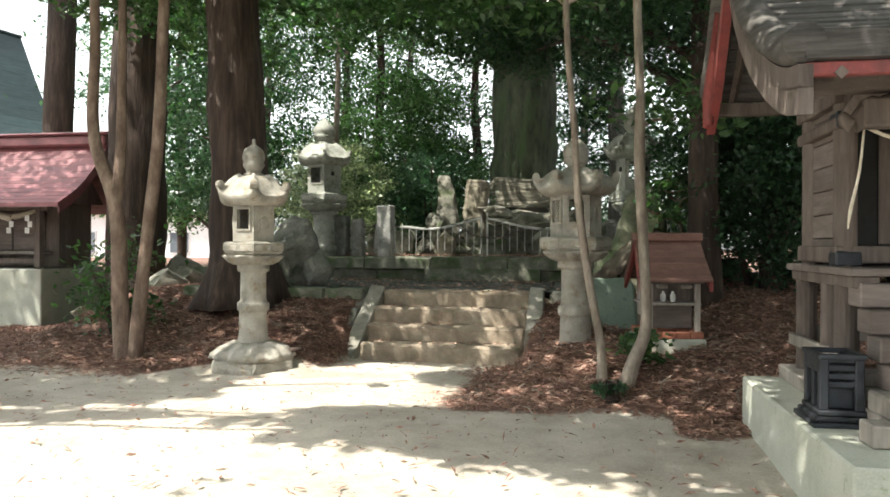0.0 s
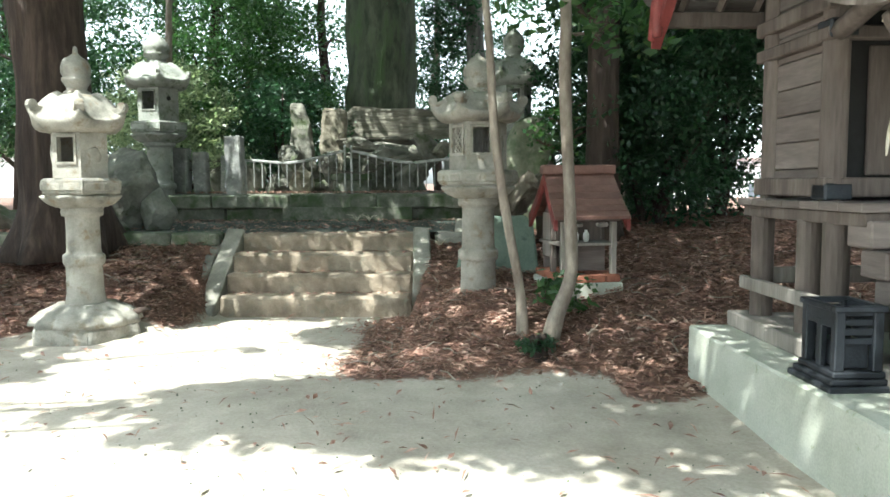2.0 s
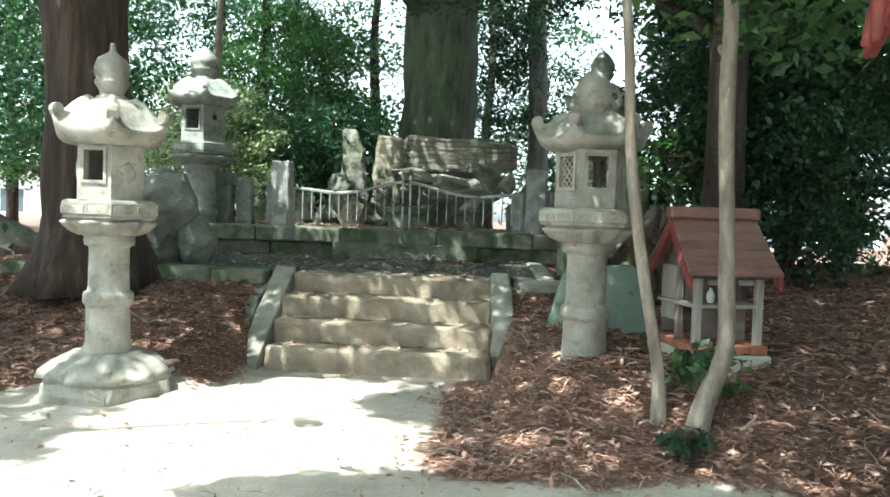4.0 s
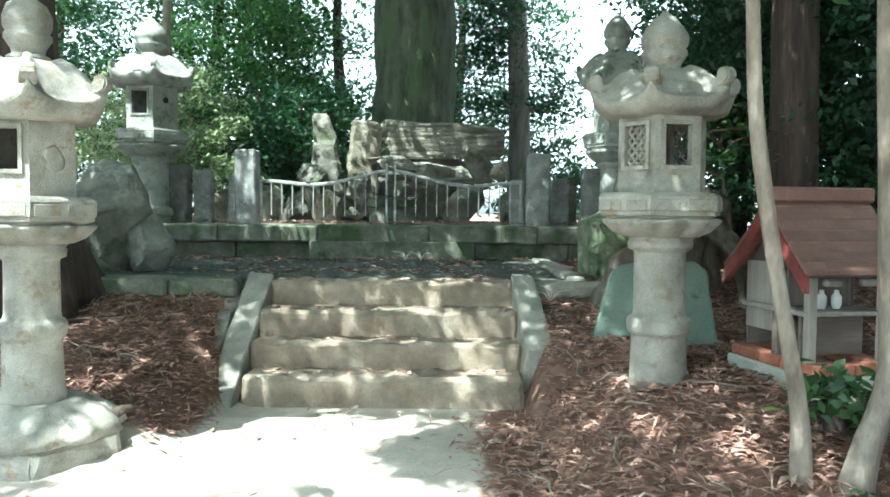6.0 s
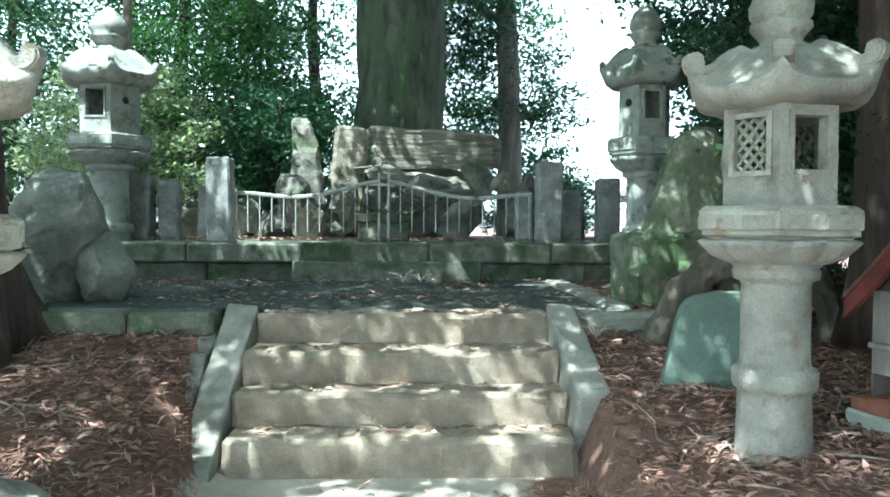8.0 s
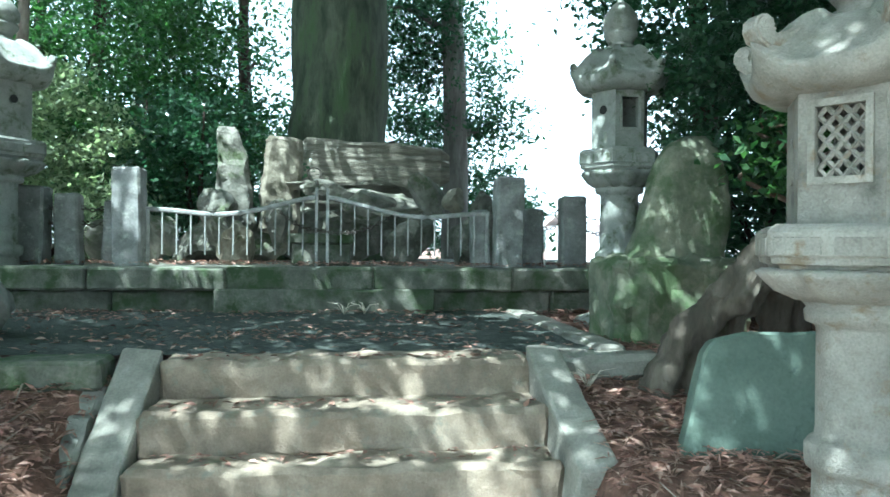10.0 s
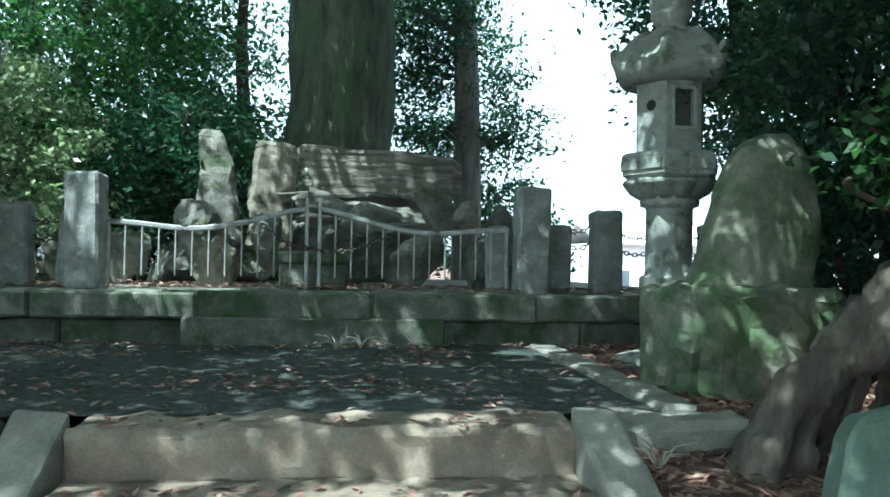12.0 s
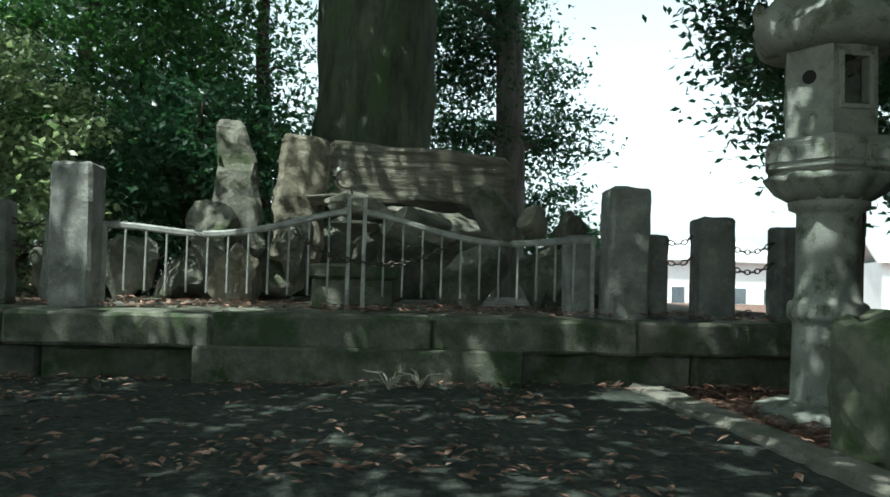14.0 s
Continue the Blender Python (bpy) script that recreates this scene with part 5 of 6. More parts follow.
def incense_box():
    """A black iron stand with a stepped foot, corner posts and an open top."""
    e = thing("incense_stand", (3.14, 5.20, 0.374), "black iron incense stand with stepped foot and open sides", "incense burner", rz=3)
    w, d = 0.105, 0.145
    for k, (o, z0, z1) in enumerate(((0.045, 0.0, 0.028), (0.028, 0.03, 0.055), (0.012, 0.057, 0.085))):
        part("foot_plate", box((-w - o, -d - o, z0), (w + o, d + o, z1), 0.006), "black_iron", e)
    for sx in (-1, 1):
        for sy in (-1, 1):
            part("corner_post", box((sx * (w - 0.02) - 0.022, sy * (d - 0.02) - 0.022, 0.085), (sx * (w - 0.02) + 0.022, sy * (d - 0.02) + 0.022, 0.36), 0.005), "black_iron", e)
    part("back_panel", box((-w + 0.03, d - 0.03, 0.086), (w - 0.03, d - 0.015, 0.34), 0.002), "black_iron", e)
    for k in range(4):
        z = 0.20 + k * 0.042
        part("slat", box((-w + 0.03, -d + 0.012, z), (w - 0.03, -d + 0.026, z + 0.03), 0.003), "black_iron", e)
        part("slat", box((w - 0.026, -d + 0.03, z), (w - 0.012, d - 0.03, z + 0.03), 0.003), "black_iron", e)
    part("middle_post", box((-w - 0.0, -0.02, 0.085), (-w + 0.03, 0.02, 0.30), 0.004), "black_iron", e)
    part("side_band", box((-w + 0.002, -d + 0.02, 0.27), (-w + 0.02, d - 0.02, 0.345), 0.004), "black_iron", e)
    for lo, hi in (((-w - 0.012, -d - 0.012, 0.345), (w + 0.012, -d + 0.02, 0.372)), ((-w - 0.012, d - 0.02, 0.345), (w + 0.012, d + 0.012, 0.372)), ((-w - 0.012, -d + 0.02, 0.345), (-w + 0.02, d - 0.02, 0.372)), ((w - 0.02, -d + 0.02, 0.345), (w + 0.012, d - 0.02, 0.372))):
        part("rim", box(lo, hi, 0.004), "black_iron", e)
    part("inner_tray", box((-w + 0.04, -d + 0.04, 0.09), (w - 0.04, d - 0.04, 0.20), 0.004), "black_iron", e)


incense_box()


# ---- shrine across the court ----
def side_shrine():
    e = thing("side_shrine", (-7.80, 11.98, 0.0), "small wooden shrine with a maroon sheet roof on a concrete block", "shrine", rz=3)
    part("concrete_block", worn_box((-1.9, -0.93, -0.1), (0.75, 0.7, 0.92), 0.015, 0.3, 0.006, 4), "concrete", e, "pale concrete block")
    part("body", box((-1.5, -0.25, 0.93), (0.55, 0.6, 2.05), 0.01), "wood", e)
    for x in (-1.3, -0.40, 0.50):
        part("post", box((x - 0.055, -0.72, 0.93), (x + 0.055, -0.61, 2.02), 0.008), "wood", e)
    part("tie_beam", box((-1.5, -0.71, 1.86), (0.68, -0.63, 1.98), 0.008), "wood", e)
    part("altar_board", box((-1.25, -0.58, 1.15), (0.44, -0.26, 1.2), 0.008), "pale_wood", e)
    part("lower_rail", box((-1.30, -0.70, 1.00), (0.50, -0.64, 1.08), 0.006), "wood", e)
    part("door", box((-0.90, -0.28, 1.22), (-0.32, -0.252, 1.86), 0.006), "plank", e)
    part("door", box((-0.30, -0.28, 1.22), (0.30, -0.252, 1.86), 0.006), "plank", e)
    bm = bmesh.new()
    q = smooth_path([(-1.25, -0.74, 1.86), (-0.85, -0.76, 1.76), (-0.40, -0.74, 1.84), (0.05, -0.76, 1.75), (0.48, -0.74, 1.85)], 6)
    tube(bm, q, lerp_list((0.03, 0.055, 0.04, 0.055, 0.03), len(q)), 8, knots=0.3)
    part("straw_rope", bm, "rope", e, smooth=True)
    for k in range(5):
        bm = bmesh.new()
        x = -1.0 + 0.34 * k
        for j in range(3):
            add_box(bm, (x + 0.05 * (j % 2) - 0.04, -0.768, 1.69 - 0.10 * j), (x + 0.05 * (j % 2) + 0.04, -0.762, 1.785 - 0.10 * j), 0.0)
        part("paper_streamer", bm, "white_wall", e)
    for sx in (-1, 1):
        bm = bmesh.new()
        x = -0.32 + sx * 1.02
        q = [bm.verts.new(p) for p in ((x, -0.72, 2.02), (x, 0.72, 2.02), (x, 0.0, 2.92))]
        f = bm.faces.new(q)
        r = bmesh.ops.extrude_face_region(bm, geom=[f])
        bmesh.ops.translate(bm, vec=(-sx * 0.04, 0, 0), verts=[v for v in r["geom"] if isinstance(v, bmesh.types.BMVert)])
        bmesh.ops.recalc_face_normals(bm, faces=bm.faces)
        part("gable", bm, "wood", e)
    gable_roof(e, 1.30, 1.33, 1.95, 3.02, "maroon_roof", "maroon_roof", over=0.05, thick=0.07, laps=11, hollow=0.13)
    part("ridge_beam", box((-1.34, -0.15, 2.98), (1.32, 0.15, 3.16), 0.03), "maroon_roof", e)
    part("ridge_cap", box((-1.42, -0.19, 3.161), (1.40, 0.19, 3.21), 0.02), "maroon_roof", e)


side_shrine()


def far_hall():
    e = thing("far_hall", (-18.3, 19.0, -0.3), "far wooden hall with a steep dark blue-green roof", "building", rz=82)
    part("wall", box((-3, -2, 0), (3, 2, 4.4), 0.02), "wood", e)
    gable_roof(e, 3.4, 2.75, 4.1, 8.6, "verdigris", "verdigris", over=0.3, thick=0.14, laps=14, hollow=0.16)


far_hall()


def house(at, size, rz, label):
    w, d, h = size
    e = thing("house", at, label, "house", "distant houses", rz=rz)
    part("wall", box((-w / 2, -d / 2, -1), (w / 2, d / 2, h), 0.02), "white_wall", e)
    gable_roof(e, w / 2 + 0.3, d / 2 + 0.5, h, h + d * 0.2, "white_wall", "white_wall", over=0.0, thick=0.12, laps=4)
    for z in (0.9, 3.6):
        if z + 1.2 < h:
            for k in range(int(w / 2.4)):
                x = -w / 2 + 1.2 + k * 2.4
                win = part("window", box((x - 0.55, -d / 2 - 0.05, z), (x + 0.55, -d / 2 - 0.002, z + 1.2), 0.02), "white_wall", e)
                part("pane", box((x - 0.48, -d / 2 - 0.06, z + 0.07), (x + 0.48, -d / 2 - 0.052, z + 1.13), 0.0), "glass", win)


house((22, 62, -0.8), (12, 8, 3.9), 10, "pale two-storey house far beyond the trees")
house((36, 52, -0.8), (10, 8, 3.9), -25, "pale two-storey house far beyond the trees")
house((-24, 40, 0), (9, 7, 3.2), 20, "small pale house far beyond the trees")


def low_wall():
    e = thing("low_wall", (8.4, 15.6, 0), "low pale concrete wall beyond the trees", "wall", rz=-6)
    for k in range(3):
        part("wall_section", worn_box((-3.3 + 2.2 * k, -0.08, -0.3), (-3.3 + 2.2 * k + 2.19, 0.08, 0.62), 0.01, 0.4, 0.004, k), "concrete", e)


low_wall()


# ---- trees ----
def trunk_mesh(pts, radii, n=18, flare=None, knots=0.1, seed=0):
    p = smooth_path(pts, 6)
    return tube(bmesh.new(), p, lerp_list(radii, len(p)), n, flare, knots=knots, seed=seed)


def leafy(name, clumps, per, spread, length, mat, parent, seed, width=0.5, droop=0.3):
    rng = np.random.default_rng(seed)
    me = soup(name, leaf_quads(rng, clump_centres(rng, np.asarray(clumps, dtype=float), per, spread), length, width, droop), None, mat)
    ob = new(name, me)
    ob.parent = parent
    return ob


def ellipsoid(rng, n, centre, size, hollow=0.35):
    """Clump centres in the outer part of an ellipsoid."""
    d = rng.normal(size=(n, 3))
    d /= np.linalg.norm(d, axis=1)[:, None]
    r = hollow + (1 - hollow) * rng.random(n)[:, None] ** 0.5
    return np.asarray(centre) + d * r * np.asarray(size)


def tree(name, at, pts, radii, bark, crowns, leaf, label, seed, per=40, spread=0.28, length=0.13, flare=None, limbs=6, group="shrine trees", n=18, knots=0.12, category="tree"):
    """pts are the trunk's points from its foot; crowns: (centre, size, clumps), all from the foot."""
    e = thing(name, at, label, category, group)
    part("trunk", trunk_mesh(pts, radii, n, flare, knots, seed), bark, e, smooth=True)
    rng = np.random.default_rng(seed)
    rnd = random.Random(seed)
    allc = []
    for c, s, k in crowns:
        allc.append(ellipsoid(rng, k, c, s))
    if allc:
        cl = np.concatenate(allc)
        tp = smooth_path(pts, 6)
        tr = lerp_list(radii, len(tp))
        for k in range(limbs):
            target = Vector(cl[rnd.randrange(len(cl))])
            best = min(range(len(tp)), key=lambda i: abs(tp[i].z - (target.z - 0.35 * (target - tp[i]).length)))
            a = tp[best]
            mid = a.lerp(target, 0.5) + Vector((rnd.uniform(-0.2, 0.2), rnd.uniform(-0.2, 0.2), 0.12 * (target - a).length))
            q = smooth_path([a, mid, target], 5)
            part("limb", tube(bmesh.new(), q, lerp_list((tr[best] * 0.35 + 0.012, tr[best] * 0.2 + 0.01, 0.008), len(q)), 7), bark, e, smooth=True)
        leafy("crown", cl, per, spread, length, leaf, e, seed + 100)
    return e


def gz(x, y):
    return ground_z(x, y) - 0.05


# the great tree and its neighbours behind the rockery
tree("great_tree", (-0.19, 17.45, 0.9), [(0, 0, 0), (0.0, 0, 1.5), (0.02, 0, 3.0), (0.05, 0, 6), (0.1, 0, 10), (0.1, 0, 14)], (0.85, 0.72, 0.69, 0.66, 0.55, 0.3), "dark_bark",
     [((0, -0.5, 9), (6.5, 4.5, 2.0), 380), ((0.2, -3.0, 5.4), (4.8, 2.0, 0.9), 105), ((-1.5, -1.6, 6.6), (2.4, 1.6, 1.4), 60), ((1.6, -1.4, 7.0), (1.6, 1.2, 1.2), 40), ((0.2, -0.2, 7.4), (2.6, 1.6, 0.9), 90)], "dark_leaf", "huge mossy old tree with a dark leafy crown", 21, per=70, spread=0.35, length=0.17, flare=(1.5, 5, 0.2), limbs=14, n=30)
tree("slender_tree", (1.75, 19.2, 0.4), [(0.05, 0, 0), (0.05, 0, 2.5), (0.0, 0, 4.2), (-0.1, 0, 6.5), (-0.3, 0, 10)], (0.25, 0.21, 0.19, 0.17, 0.1), "grey_bark",
     [((-0.3, 0.3, 5.8), (1.4, 1.2, 2.0), 60), ((0.5, 0.5, 3.3), (0.9, 0.8, 1.3), 36), ((-0.7, 0.2, 3.7), (0.55, 0.6, 1.4), 34), ((-0.3, 0.3, 9.5), (2.2, 2.0, 2.0), 70)], "cool_leaf", "slender brown-barked tree with drooping leafy sprays", 22, per=120, spread=0.24, length=0.10, limbs=10)
tree("cedar_tree", (-2.72, 9.75, gz(-2.72, 9.75)), [(0, 0, 0), (-0.05, 0, 1.2), (-0.20, 0.05, 3.5), (-0.4, 0.1, 7), (-0.6, 0.1, 12)], (0.44, 0.38, 0.35, 0.32, 0.2), "bark",
     [((1.3, 0.6, 11.0), (2.8, 2.6, 2.0), 80)], "dark_leaf", "thick red-brown cedar trunk rising from spread roots", 23, per=50, spread=0.3, length=0.15, flare=(0.9, 6, 0.35), limbs=6, n=36, knots=0.16)
tree("cedar_tree", (-5.85, 11.9, gz(-5.85, 11.9)), [(0, 0, 0), (0, 0, 1.2), (0.02, 0, 3.5), (0.05, 0.1, 7), (0, 0.1, 12)], (0.58, 0.47, 0.44, 0.4, 0.25), "bark",
     [((-2.2, 0.8, 10.5), (2.0, 2.0, 1.8), 24)], "dark_leaf", "thick cedar trunk with peeling brown bark", 24, per=50, spread=0.3, length=0.15, flare=(1.0, 6, 0.3), limbs=6, n=36, knots=0.16)
tree("cedar_tree", (-7.9, 12.5, gz(-7.9, 12.5)), [(0, 0, 0), (0, 0, 3.5), (0.05, 0.1, 7), (0, 0.1, 12)], (0.3, 0.25, 0.23, 0.15), "bark",
     [((0, 0, 9.5), (3.2, 3.0, 2.2), 80)], "dark_leaf", "straight cedar trunk beyond the small shrine", 25, per=50, spread=0.3, length=0.15, limbs=4)
# forked thin tree on the near bank
ft = tree("forked_tree", (-3.25, 8.05, gz(-3.25, 8.05)), [(0, 0, 0), (-0.05, 0, 0.8), (-0.1, 0, 1.7), (-0.42, 0.05, 2.5), (-0.45, 0.1, 3.6), (-0.5, 0.1, 6)], (0.10, 0.085, 0.08, 0.065, 0.055, 0.04), "brown_bark",
          [((-0.6, 0, 5.5), (1.6, 1.4, 1.2), 50)], "leaf", "slim forked tree with smooth brown bark", 26, per=45, spread=0.25, length=0.12, limbs=5)
for pts, rad in (([(-0.12, 0, 1.6), (-0.06, 0.02, 2.2), (-0.05, 0.03, 3.2), (-0.02, 0, 5.5)], (0.07, 0.06, 0.05, 0.035)), ([(0.12, 0.02, 0.0), (0.22, 0.03, 1.0), (0.38, 0.05, 2.4), (0.45, 0.06, 4), (0.5, 0.1, 6)], (0.085, 0.07, 0.065, 0.06, 0.04))):
    part("stem", trunk_mesh(pts, rad, 12, None, 0.08, 4), "brown_bark", ft, smooth=True)
# two slim saplings beside the path
tree("slim_tree", (1.88, 7.25, gz(1.88, 7.25)), [(0, 0, 0), (-0.02, 0, 0.35), (-0.12, 0.02, 0.9), (-0.2, 0.05, 1.5), (-0.24, 0.05, 2.1), (-0.32, 0.08, 3.2), (-0.35, 0.1, 5.2)], (0.046, 0.036, 0.036, 0.031, 0.029, 0.026, 0.02), "thin_bark",
     [((-0.4, 0.2, 5.0), (1.3, 1.2, 1.0), 50), ((-0.3, 0.3, 3.6), (0.9, 0.6, 0.45), 16)], "leaf", "slim bent sapling with smooth grey bark", 27, per=40, spread=0.2, length=0.11, limbs=8, n=12, knots=0.25)
tree("slim_tree", (2.06, 7.20, gz(2.06, 7.20)), [(0, 0, 0), (0.06, 0.02, 0.2), (0.16, 0.04, 0.5), (0.15, 0.05, 1.0), (0.11, 0.05, 1.9), (0.11, 0.06, 2.4), (0.08, 0.1, 3.4), (0.05, 0.1, 5.2)], (0.075, 0.06, 0.048, 0.043, 0.041, 0.038, 0.034, 0.026), "thin_bark",
     [((0.2, 0.2, 5.0), (1.4, 1.2, 1.0), 50), ((0.35, 0.3, 2.35), (0.45, 0.4, 0.3), 8)], "leaf", "slim crooked tree with pale grey bark", 28, per=40, spread=0.2, length=0.11, limbs=8, n=12, knots=0.25)
# trunk and evergreen shrubs behind the small shrine
tree("cedar_tree", (2.87, 9.65, gz(2.87, 9.65)), [(0, 0, 0), (0.0, 0, 1.6), (0.02, 0.1, 3), (-0.1, 0.2, 5), (-0.2, 0.2, 8)], (0.20, 0.155, 0.14, 0.13, 0.10), "bark",
     [((0, 0.3, 7.0), (2.4, 2.2, 1.6), 70), ((-0.1, 0.5, 3.5), (1.2, 0.9, 0.75), 70), ((1.2, 0.2, 3.2), (0.9, 0.8, 0.7), 50), ((-1.75, 3.3, 4.1), (1.9, 1.0, 0.65), 100)], "dark_leaf", "mottled brown trunk behind the small shrine", 29, per=105, spread=0.27, length=0.085, limbs=6, n=20, flare=(0.6, 5, 0.3))


def shrub(at, size, clumps, leaf, label, seed, per=45, spread=0.16, length=0.10, stems=5, category="shrub"):
    e = thing("shrub", at, label, category, "evergreen shrubs")
    rng = np.random.default_rng(seed)
    cl = ellipsoid(rng, clumps, (0, 0, size[2]), size, 0.25)
    cl = cl[cl[:, 2] > 0.1]
    rnd = random.Random(seed)
    for k in range(stems):
        t = Vector(cl[rnd.randrange(len(cl))])
        q = smooth_path([(rnd.uniform(-0.1, 0.1) * size[0], rnd.uniform(-0.1, 0.1) * size[1], -0.1), t * 0.5 + Vector((0, 0, 0.1)), t], 5)
        part("stem", tube(bmesh.new(), q, lerp_list((0.05, 0.03, 0.01), len(q)), 7), "bark", e, smooth=True)
    leafy("foliage", cl, per, spread, length, leaf, e, seed + 50)
    return e


shrub((3.5, 10.1, gz(3.5, 10.1)), (0.85, 0.9, 1.45), 130, "dark_leaf", "dense dark evergreen shrub in deep shade", 41, per=120, length=0.075)
shrub((4.55, 11.0, gz(4.55, 11.0)), (0.55, 0.6, 1.45), 90, "cool_leaf", "tall glossy evergreen shrub at the edge of the wood", 44, per=110, length=0.08)
shrub((3.2, 11.5, gz(3.2, 11.5)), (0.75, 0.7, 1.6), 100, "cool_leaf", "tall evergreen shrub behind the mossy monument", 42, per=110, length=0.08)
shrub((4.2, 12.8, 0.7), (1.0, 1.0, 2.3), 140, "dark_leaf", "tall dark evergreen shrub", 43, per=110, length=0.09)
tree("cedar_tree", (5.45, 11.0, gz(5.45, 11.0)), [(0, 0, 0), (0, 0, 2), (0.1, 0.1, 5), (0, 0.2, 9)], (0.26, 0.22, 0.2, 0.12), "bark",
     [((0, 0, 6.5), (2.4, 2.2, 1.8), 80), ((-0.6, 0, 4.0), (1.2, 1.0, 0.9), 60), ((-0.45, 0.3, 2.9), (0.9, 0.8, 1.0), 70)], "dark_leaf", "straight brown trunk at the edge of the wood", 30, per=95, spread=0.28, length=0.09, limbs=6, n=20, flare=(0.6, 5, 0.3))
shrub((-3.85, 8.75, gz(-3.85, 8.75)), (0.42, 0.42, 0.72), 34, "leaf", "low green shrub at the foot of the forked tree", 45, per=26, length=0.10, stems=6)
shrub((2.20, 7.55, gz(2.2, 7.55)), (0.20, 0.16, 0.20), 16, "leaf", "small leafy seedling before the small shrine", 46, per=14, length=0.09, spread=0.07, stems=5, category="seedling")
shrub((1.97, 6.90, gz(1.97, 6.9) + 0.03), (0.12, 0.10, 0.08), 30, "dark_leaf", "small dark green tuft at the edge of the sand", 47, per=26, length=0.06, spread=0.04, stems=3, category="plant")
tree("small_tree", (2.72, 10.45, gz(2.72, 10.45)), [(0, 0, 0), (0.02, 0, 0.5), (-0.05, 0.02, 1.0), (-0.08, 0, 1.5)], (0.03, 0.025, 0.018, 0.01), "brown_bark", [((-0.05, -0.1, 1.25), (0.55, 0.28, 0.30), 34)], "leaf",
     "small bright-leaved tree beside the mossy monument", 48, per=30, spread=0.10, length=0.085, limbs=9, n=8, category="small tree")
shrub((-1.9, 16.0, 0.9), (1.2, 0.9, 1.2), 110, "cool_leaf", "green shrub behind the rockery", 49, per=90, length=0.085)
shrub((-3.7, 15.2, 0.7), (1.2, 1.0, 1.45), 150, "pale_leaf", "pale variegated shrub behind the fence", 50, per=95, length=0.085)
shrub((-3.0, 17.5, 0.7), (1.8, 1.3, 2.3), 210, "leaf", "tall broad-leaved shrub behind the rockery", 51, per=110, length=0.10, spread=0.25)
shrub((2.6, 20.5, 0.2), (1.1, 1.0, 1.3), 90, "cool_leaf", "green shrub under the slender tree", 52, per=50, length=0.13, spread=0.22)


def wood_tree(x, y, h, seed, leaf, low=1.6, wide=2.6, r=0.16, clumps=120):
    """A tree of the surrounding wood, its crown hanging nearly to the ground."""
    rnd = random.Random(seed)
    pts = [(0, 0, 0), (rnd.uniform(-0.2, 0.2), 0, h * 0.3), (rnd.uniform(-0.3, 0.3), 0, h * 0.6), (rnd.uniform(-0.5, 0.5), 0, h)]
    crowns = [((0, 0, low + (h - low) * 0.55), (wide, wide, (h - low) * 0.6), clumps), ((rnd.uniform(-1, 1), -0.6, low + 0.8), (wide * 0.8, wide * 0.7, 1.0), clumps // 4)]
    tree("wood_tree", (x, y, gz(x, y)), pts, (r, r * 0.85, r * 0.6, 0.05), "bark", crowns, leaf, "leafy tree of the wood against the sky, also copied unseen to block sky light", seed, per=95, spread=0.36, length=0.135, limbs=9, group="trees of the wood", n=12)


tree("slim_tree", (-3.5, 14.6, gz(-3.5, 14.6)), [(0, 0, 0), (0.05, 0, 2), (0.12, 0, 4), (0.1, 0, 6.5)], (0.08, 0.065, 0.05, 0.03), "thin_bark",
     [((0, 0, 5.8), (1.2, 1.0, 0.9), 40)], "leaf", "slim pale trunk behind the tall lantern", 31, per=50, spread=0.22, length=0.11, limbs=5, n=10)
tree("wood_tree", (4.55, 15.7, gz(4.55, 15.7)), [(0, 0, 0), (0.1, 0, 2), (0, 0.1, 4), (-0.1, 0, 7.5)], (0.2, 0.17, 0.12, 0.05), "bark",
     [((0, 0, 4.3), (1.55, 1.5, 2.3), 190), ((-0.2, -0.2, 6.8), (2.4, 2.0, 1.5), 90)], "cool_leaf", "dense leafy tree standing dark against the sky", 32, per=85, spread=0.26, length=0.12, limbs=12, n=14, group="trees of the wood")
WOOD = [(-4.2, 19.5, 9, "leaf"), (-7.0, 17.5, 10, "dark_leaf"), (-9.5, 20.5, 10, "leaf"), (-11.8, 22.5, 11, "leaf"), (-6.5, 23.0, 11, "cool_leaf"), (-4.6, 24.0, 10, "dark_leaf"), (0.8, 24.5, 9, "cool_leaf"),
        (-12.8, 26.5, 12, "leaf"), (-10.8, 26.0, 12, "dark_leaf"), (5.9, 16.4, 9, "cool_leaf"), (8.8, 12.5, 10, "leaf"), (12.2, 18.0, 10, "dark_leaf"), (7.4, 9.6, 9, "dark_leaf"), (11.5, 11.0, 10, "cool_leaf"), (13.5, 14.5, 11, "leaf"), (6.9, 12.2, 9, "dark_leaf")]
for i, (x, y, h, lf) in enumerate(WOOD):
    wood_tree(x, y, h, 60 + i, lf, low=1.4 if x < 2 else 1.8)


wood_tree(-2.1, 21.5, 9, 95, "cool_leaf", low=1.4, wide=2.0, clumps=84)
wood_tree(-9.3, 17.5, 9, 96, "cool_leaf", low=1.4, wide=2.2, clumps=60)

# unseen wood copies added behind and beside the court to block low sky light
ring = [o for o in scene.objects if o.name.startswith("wood_tree")]
rnd = random.Random(8)
for i, (x, y) in enumerate([(-15, 12), (-17, 5), (-16, -3), (-13, -10), (-7, -14), (0, -15), (7, -14), (12, -9), (14, -2), (13, 5), (-20, 17), (16, 9), (-10, -17), (4, -18), (18, 1)]):
    copy_thing(ring[i % len(ring)], pose(x, y, 0, 0, 0, rnd.uniform(0, 360)))


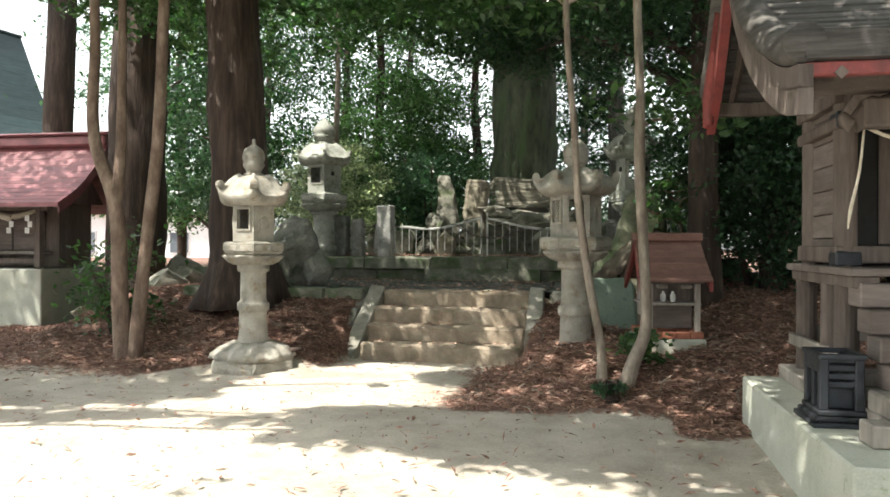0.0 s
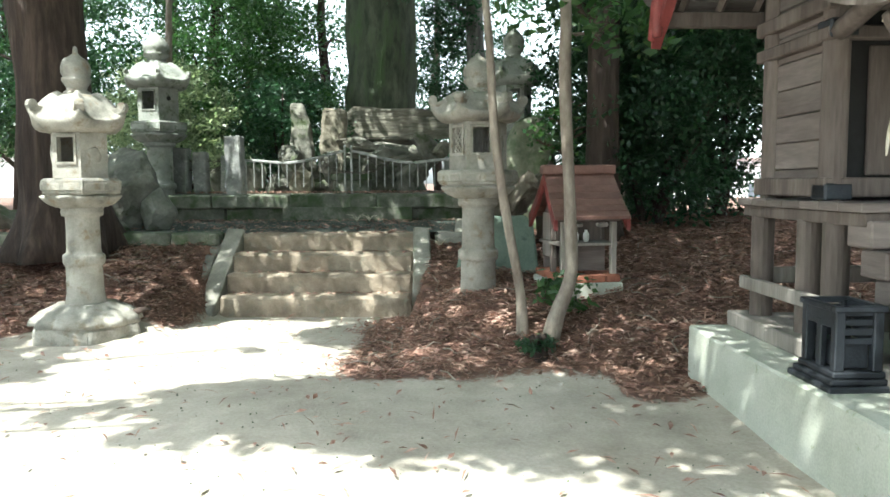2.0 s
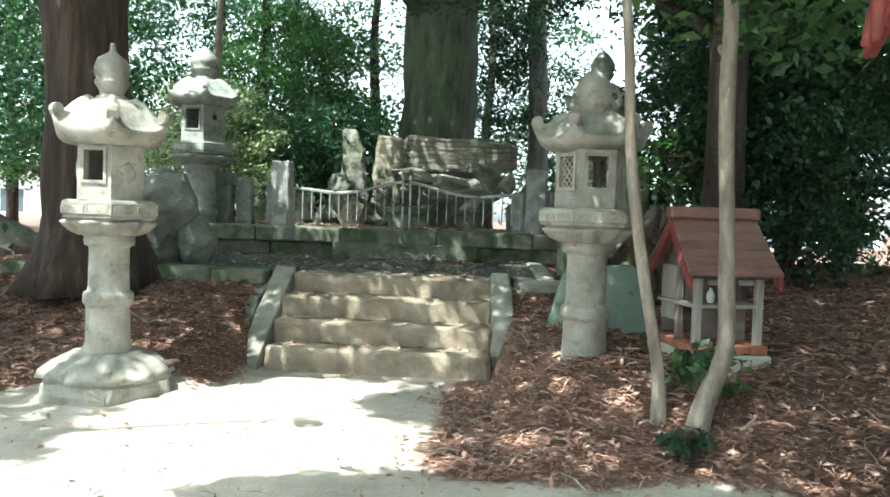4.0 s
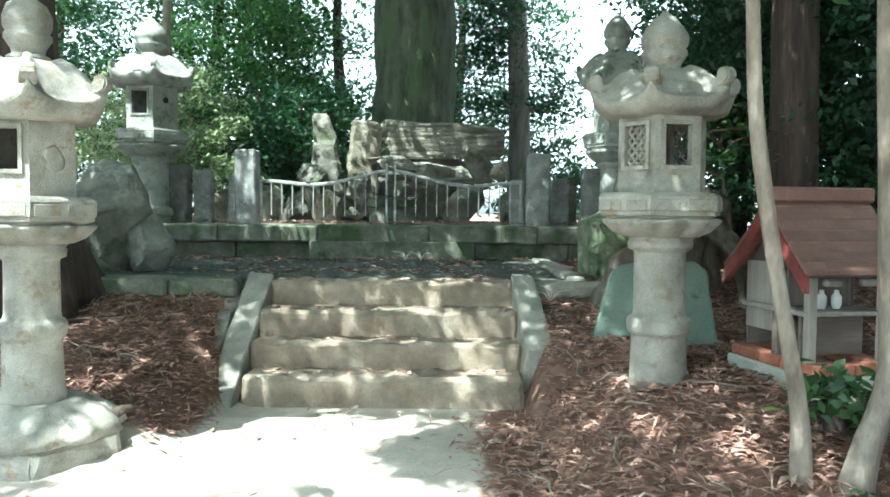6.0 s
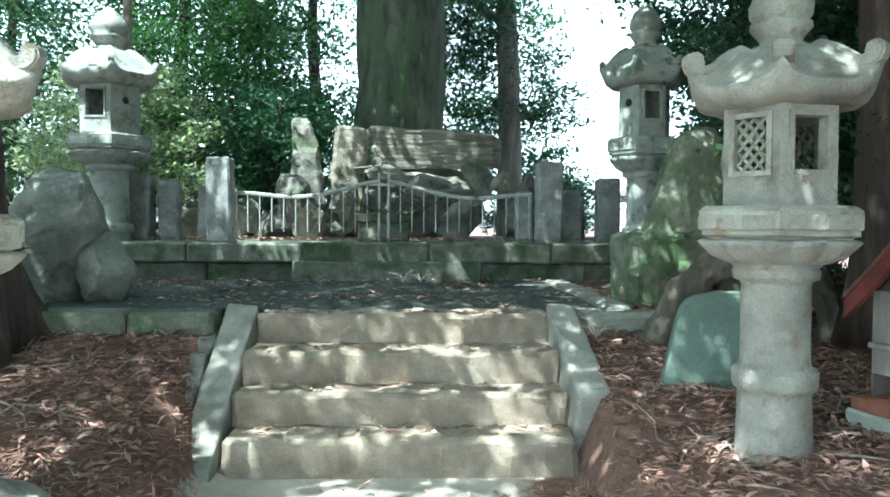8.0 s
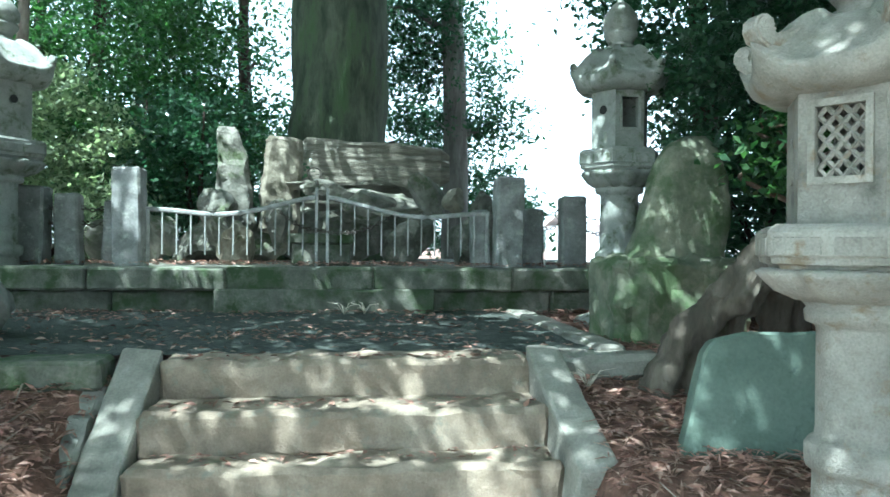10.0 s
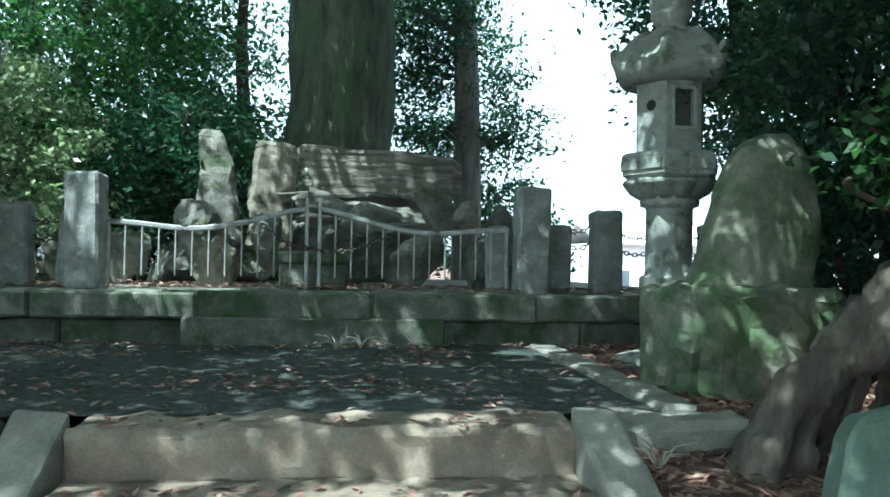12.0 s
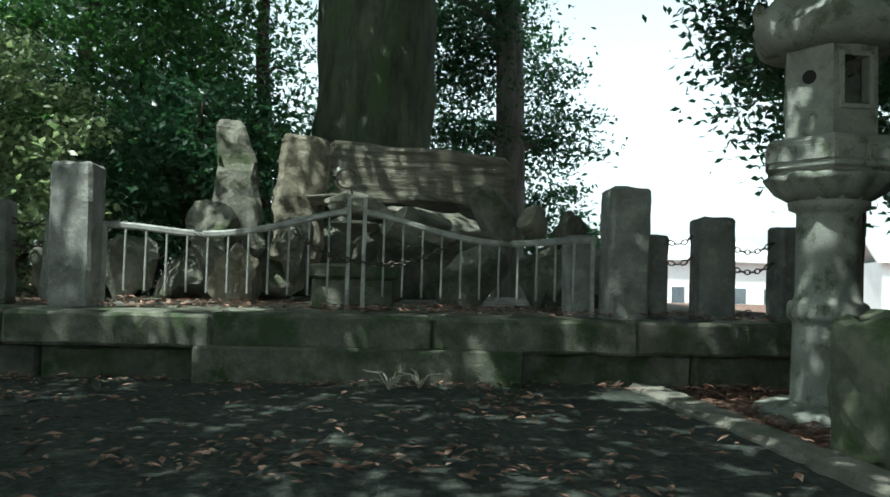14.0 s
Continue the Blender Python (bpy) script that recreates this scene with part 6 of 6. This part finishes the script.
# ---- boughs over the court: added trees shaped to cast its shade, open above the middle of the path ----
def bump(gx, gy, cx, cy, rx, ry, turn=0.0):
    """1 within an ellipse of ground, 0 outside, with a soft rim."""
    c, q = math.cos(turn), math.sin(turn)
    u, v = c * (gx - cx) + q * (gy - cy), c * (gy - cy) - q * (gx - cx)
    return 1 - sstep(0.75, 1.25, math.hypot(u / rx, v / ry))


def shade_at(gx, gy):
    """Mapped share of sun kept from this spot; the added boughs follow it."""
    s = 0.66
    if gy < 6.6:
        s = 0.37
    s = max(s, 1.4 * bump(gx, gy, 1.3, 6.1, 1.75, 0.72, -0.12), 1.05 * bump(gx, gy, -2.7, 6.6, 1.9, 0.5, 0.27))
    lit = max(bump(gx, gy, -0.45, 7.6, 1.0, 1.5), 0.85 * bump(gx, gy, -0.4, 4.3, 3.0, 1.0), 0.45 * bump(gx, gy, -1.4, 8.3, 0.9, 0.6))
    s *= 1 - 0.93 * lit * (1 - bump(gx, gy, 1.3, 6.1, 1.7, 0.7, -0.12))
    s = max(s, 1.2 * bump(gx, gy, 0.55, 8.15, 0.42, 0.42))
    if abs(gx) < 1.35 and 8.9 < gy < 10.3:
        s = 0.58
    if 0.8 < gx < 2.6 and 6.8 < gy < 8.6:
        s = 0.72
    s = max(s, 1.05 * bump(gx, gy, -2.5, 5.6, 1.5, 0.15, 0.3))
    if (0.95 < gx < 2.3 or gx < -1.2) and 8.8 < gy < 10.6:
        s = max(s, 0.92 if gx > 0 else 0.80)
    if gy > 10.1:
        s = max(s, 0.68 + 0.08 * sstep(10.1, 11.0, gy) + 0.18 * sstep(11.2, 11.8, gy) - 0.24 * sstep(13.0, 14.0, gy))
    if gy > 12.2:
        s *= 1 - 0.85 * max(bump(gx, gy, -2.9, 14.5, 1.4, 1.0), bump(gx, gy, -3.2, 16.0, 1.7, 1.2))
        s *= 1 - 0.8 * max(bump(gx, gy, -0.85, 13.8, 0.48, 0.55), bump(gx, gy, 1.7, 12.85, 0.4, 0.25))
    if gy > 14.7 and gx > -0.9:
        s = max(s, 0.6) * (1 - 0.85 * bump(gx, gy, 0.0, 16.1, 0.8, 0.6))
    if abs(gx) < 1.5 and 10.2 < gy < 10.9:
        s = max(s, 0.78)
    if gx > 2.2:
        s = max(s, 0.9)
        s *= 1 - 0.7 * bump(gx, gy, 2.85, 11.0, 0.5, 0.35)
    if gx < -2.0 and gy > 7.5:
        s = max(s, 0.8 if gy < 12 else 0.5)
    return s


def shade_canopy():
    rng = np.random.default_rng(77)
    # trunks added out of view, only to carry the shading boughs
    hosts = [((-7.5, 2.0), 10.0), ((-5.5, -4.5), 11.0), ((6.5, 1.0), 9.5), ((2.5, -6.5), 10.5), ((-9.0, 6.5), 10.0)]
    clumps = [[] for _ in hosts]
    for _ in range(48500):
        h = rng.uniform(4.6, 6.2)
        gx, gy = rng.uniform(-8, 6), rng.uniform(1.0, 16.4)
        if gx < -4.0 and gy > 9.6:
            continue
        f = 0.4 * noise.noise(Vector((gx * 1.0, gy * 1.0, 3))) + 0.55 * noise.noise(Vector((gx * 3.0, gy * 2.4, 8))) + 0.4 * noise.noise(Vector((gx * 5.6, gy * 4.4, 1)))
        if 0.5 + 0.85 * f > shade_at(gx, gy):
            continue
        p = Vector((gx, gy, 0)) - SUN * (h / -SUN.z)
        k = min(range(len(hosts)), key=lambda i: math.hypot(p.x - hosts[i][0][0], p.y - hosts[i][0][1]))
        for _ in range(3 if shade_at(gx, gy) > 1 else 1):
            clumps[k].append((p.x - hosts[k][0][0], p.y - hosts[k][0][1], h))
            p += Vector((rng.uniform(-0.09, 0.09), rng.uniform(-0.09, 0.09), 0))
    for k, ((x, y), h) in enumerate(hosts):
        e = thing("tall_tree", (x, y, gz(x, y)), "added tree off to the side whose boughs are shaped to shade the sandy court", "tree", "shrine trees")
        part("trunk", trunk_mesh([(0, 0, 0), (0.1, 0, 3), (0, 0.1, 6), (0.1, 0, h)], (0.35, 0.3, 0.24, 0.08), 18, (0.8, 5, 0.3), 0.12, k), "bark", e, smooth=True)
        cl = np.array(clumps[k])
        rnd = random.Random(k)
        for j in range(7):
            t = Vector(cl[rnd.randrange(len(cl))])
            a = Vector((0, 0, rnd.uniform(4.5, 7.5)))
            q = smooth_path([a, a.lerp(t, 0.5) + Vector((0, 0, 0.5)), t], 6)
            part("limb", tube(bmesh.new(), q, lerp_list((0.07, 0.035, 0.01), len(q)), 8), "bark", e, smooth=True)
        # higher leaves added above the view to deepen the shade
        high = ellipsoid(np.random.default_rng(300 + k), 320 if k == 4 else 130, (0, 0, 9.5), (4.5, 4.5, 1.6), 0.2)
        gx, gy = high[:, 0] + x + SUN.x * high[:, 2] / -SUN.z, high[:, 1] + y + SUN.y * high[:, 2] / -SUN.z
        high = high[(gy > 19) | (gy < 0.5) | (gx < -4.5) | (gx > 4)]
        if len(high):
            leafy("high_crown", high, 60, 0.4, 0.17, "leaf", e, 240 + k)
        leafy("crown", cl, 6, 0.045, 0.12, "leaf", e, 200 + k)


shade_canopy()


def dry_grass(x, y, z, seed):
    rng = np.random.default_rng(seed)
    bm = bmesh.new()
    for k in range(14):
        a, l = rng.uniform(0, 6.28), rng.uniform(0.06, 0.15)
        tube(bm, [(0, 0, 0), (math.cos(a) * l * 0.4, math.sin(a) * l * 0.4, l * 0.6), (math.cos(a) * l, math.sin(a) * l, l * 0.7)], [0.004, 0.003, 0.001], 4)
    single("grass_tuft", bm, "rope", (x, y, z), "small dry pale grass tuft at the foot of the wall", "grass", "grass tufts")


dry_grass(-0.05, 12.6, 0.745, 1)
dry_grass(0.12, 12.66, 0.745, 2)
dry_grass(1.2, 9.9, 0.6, 3)
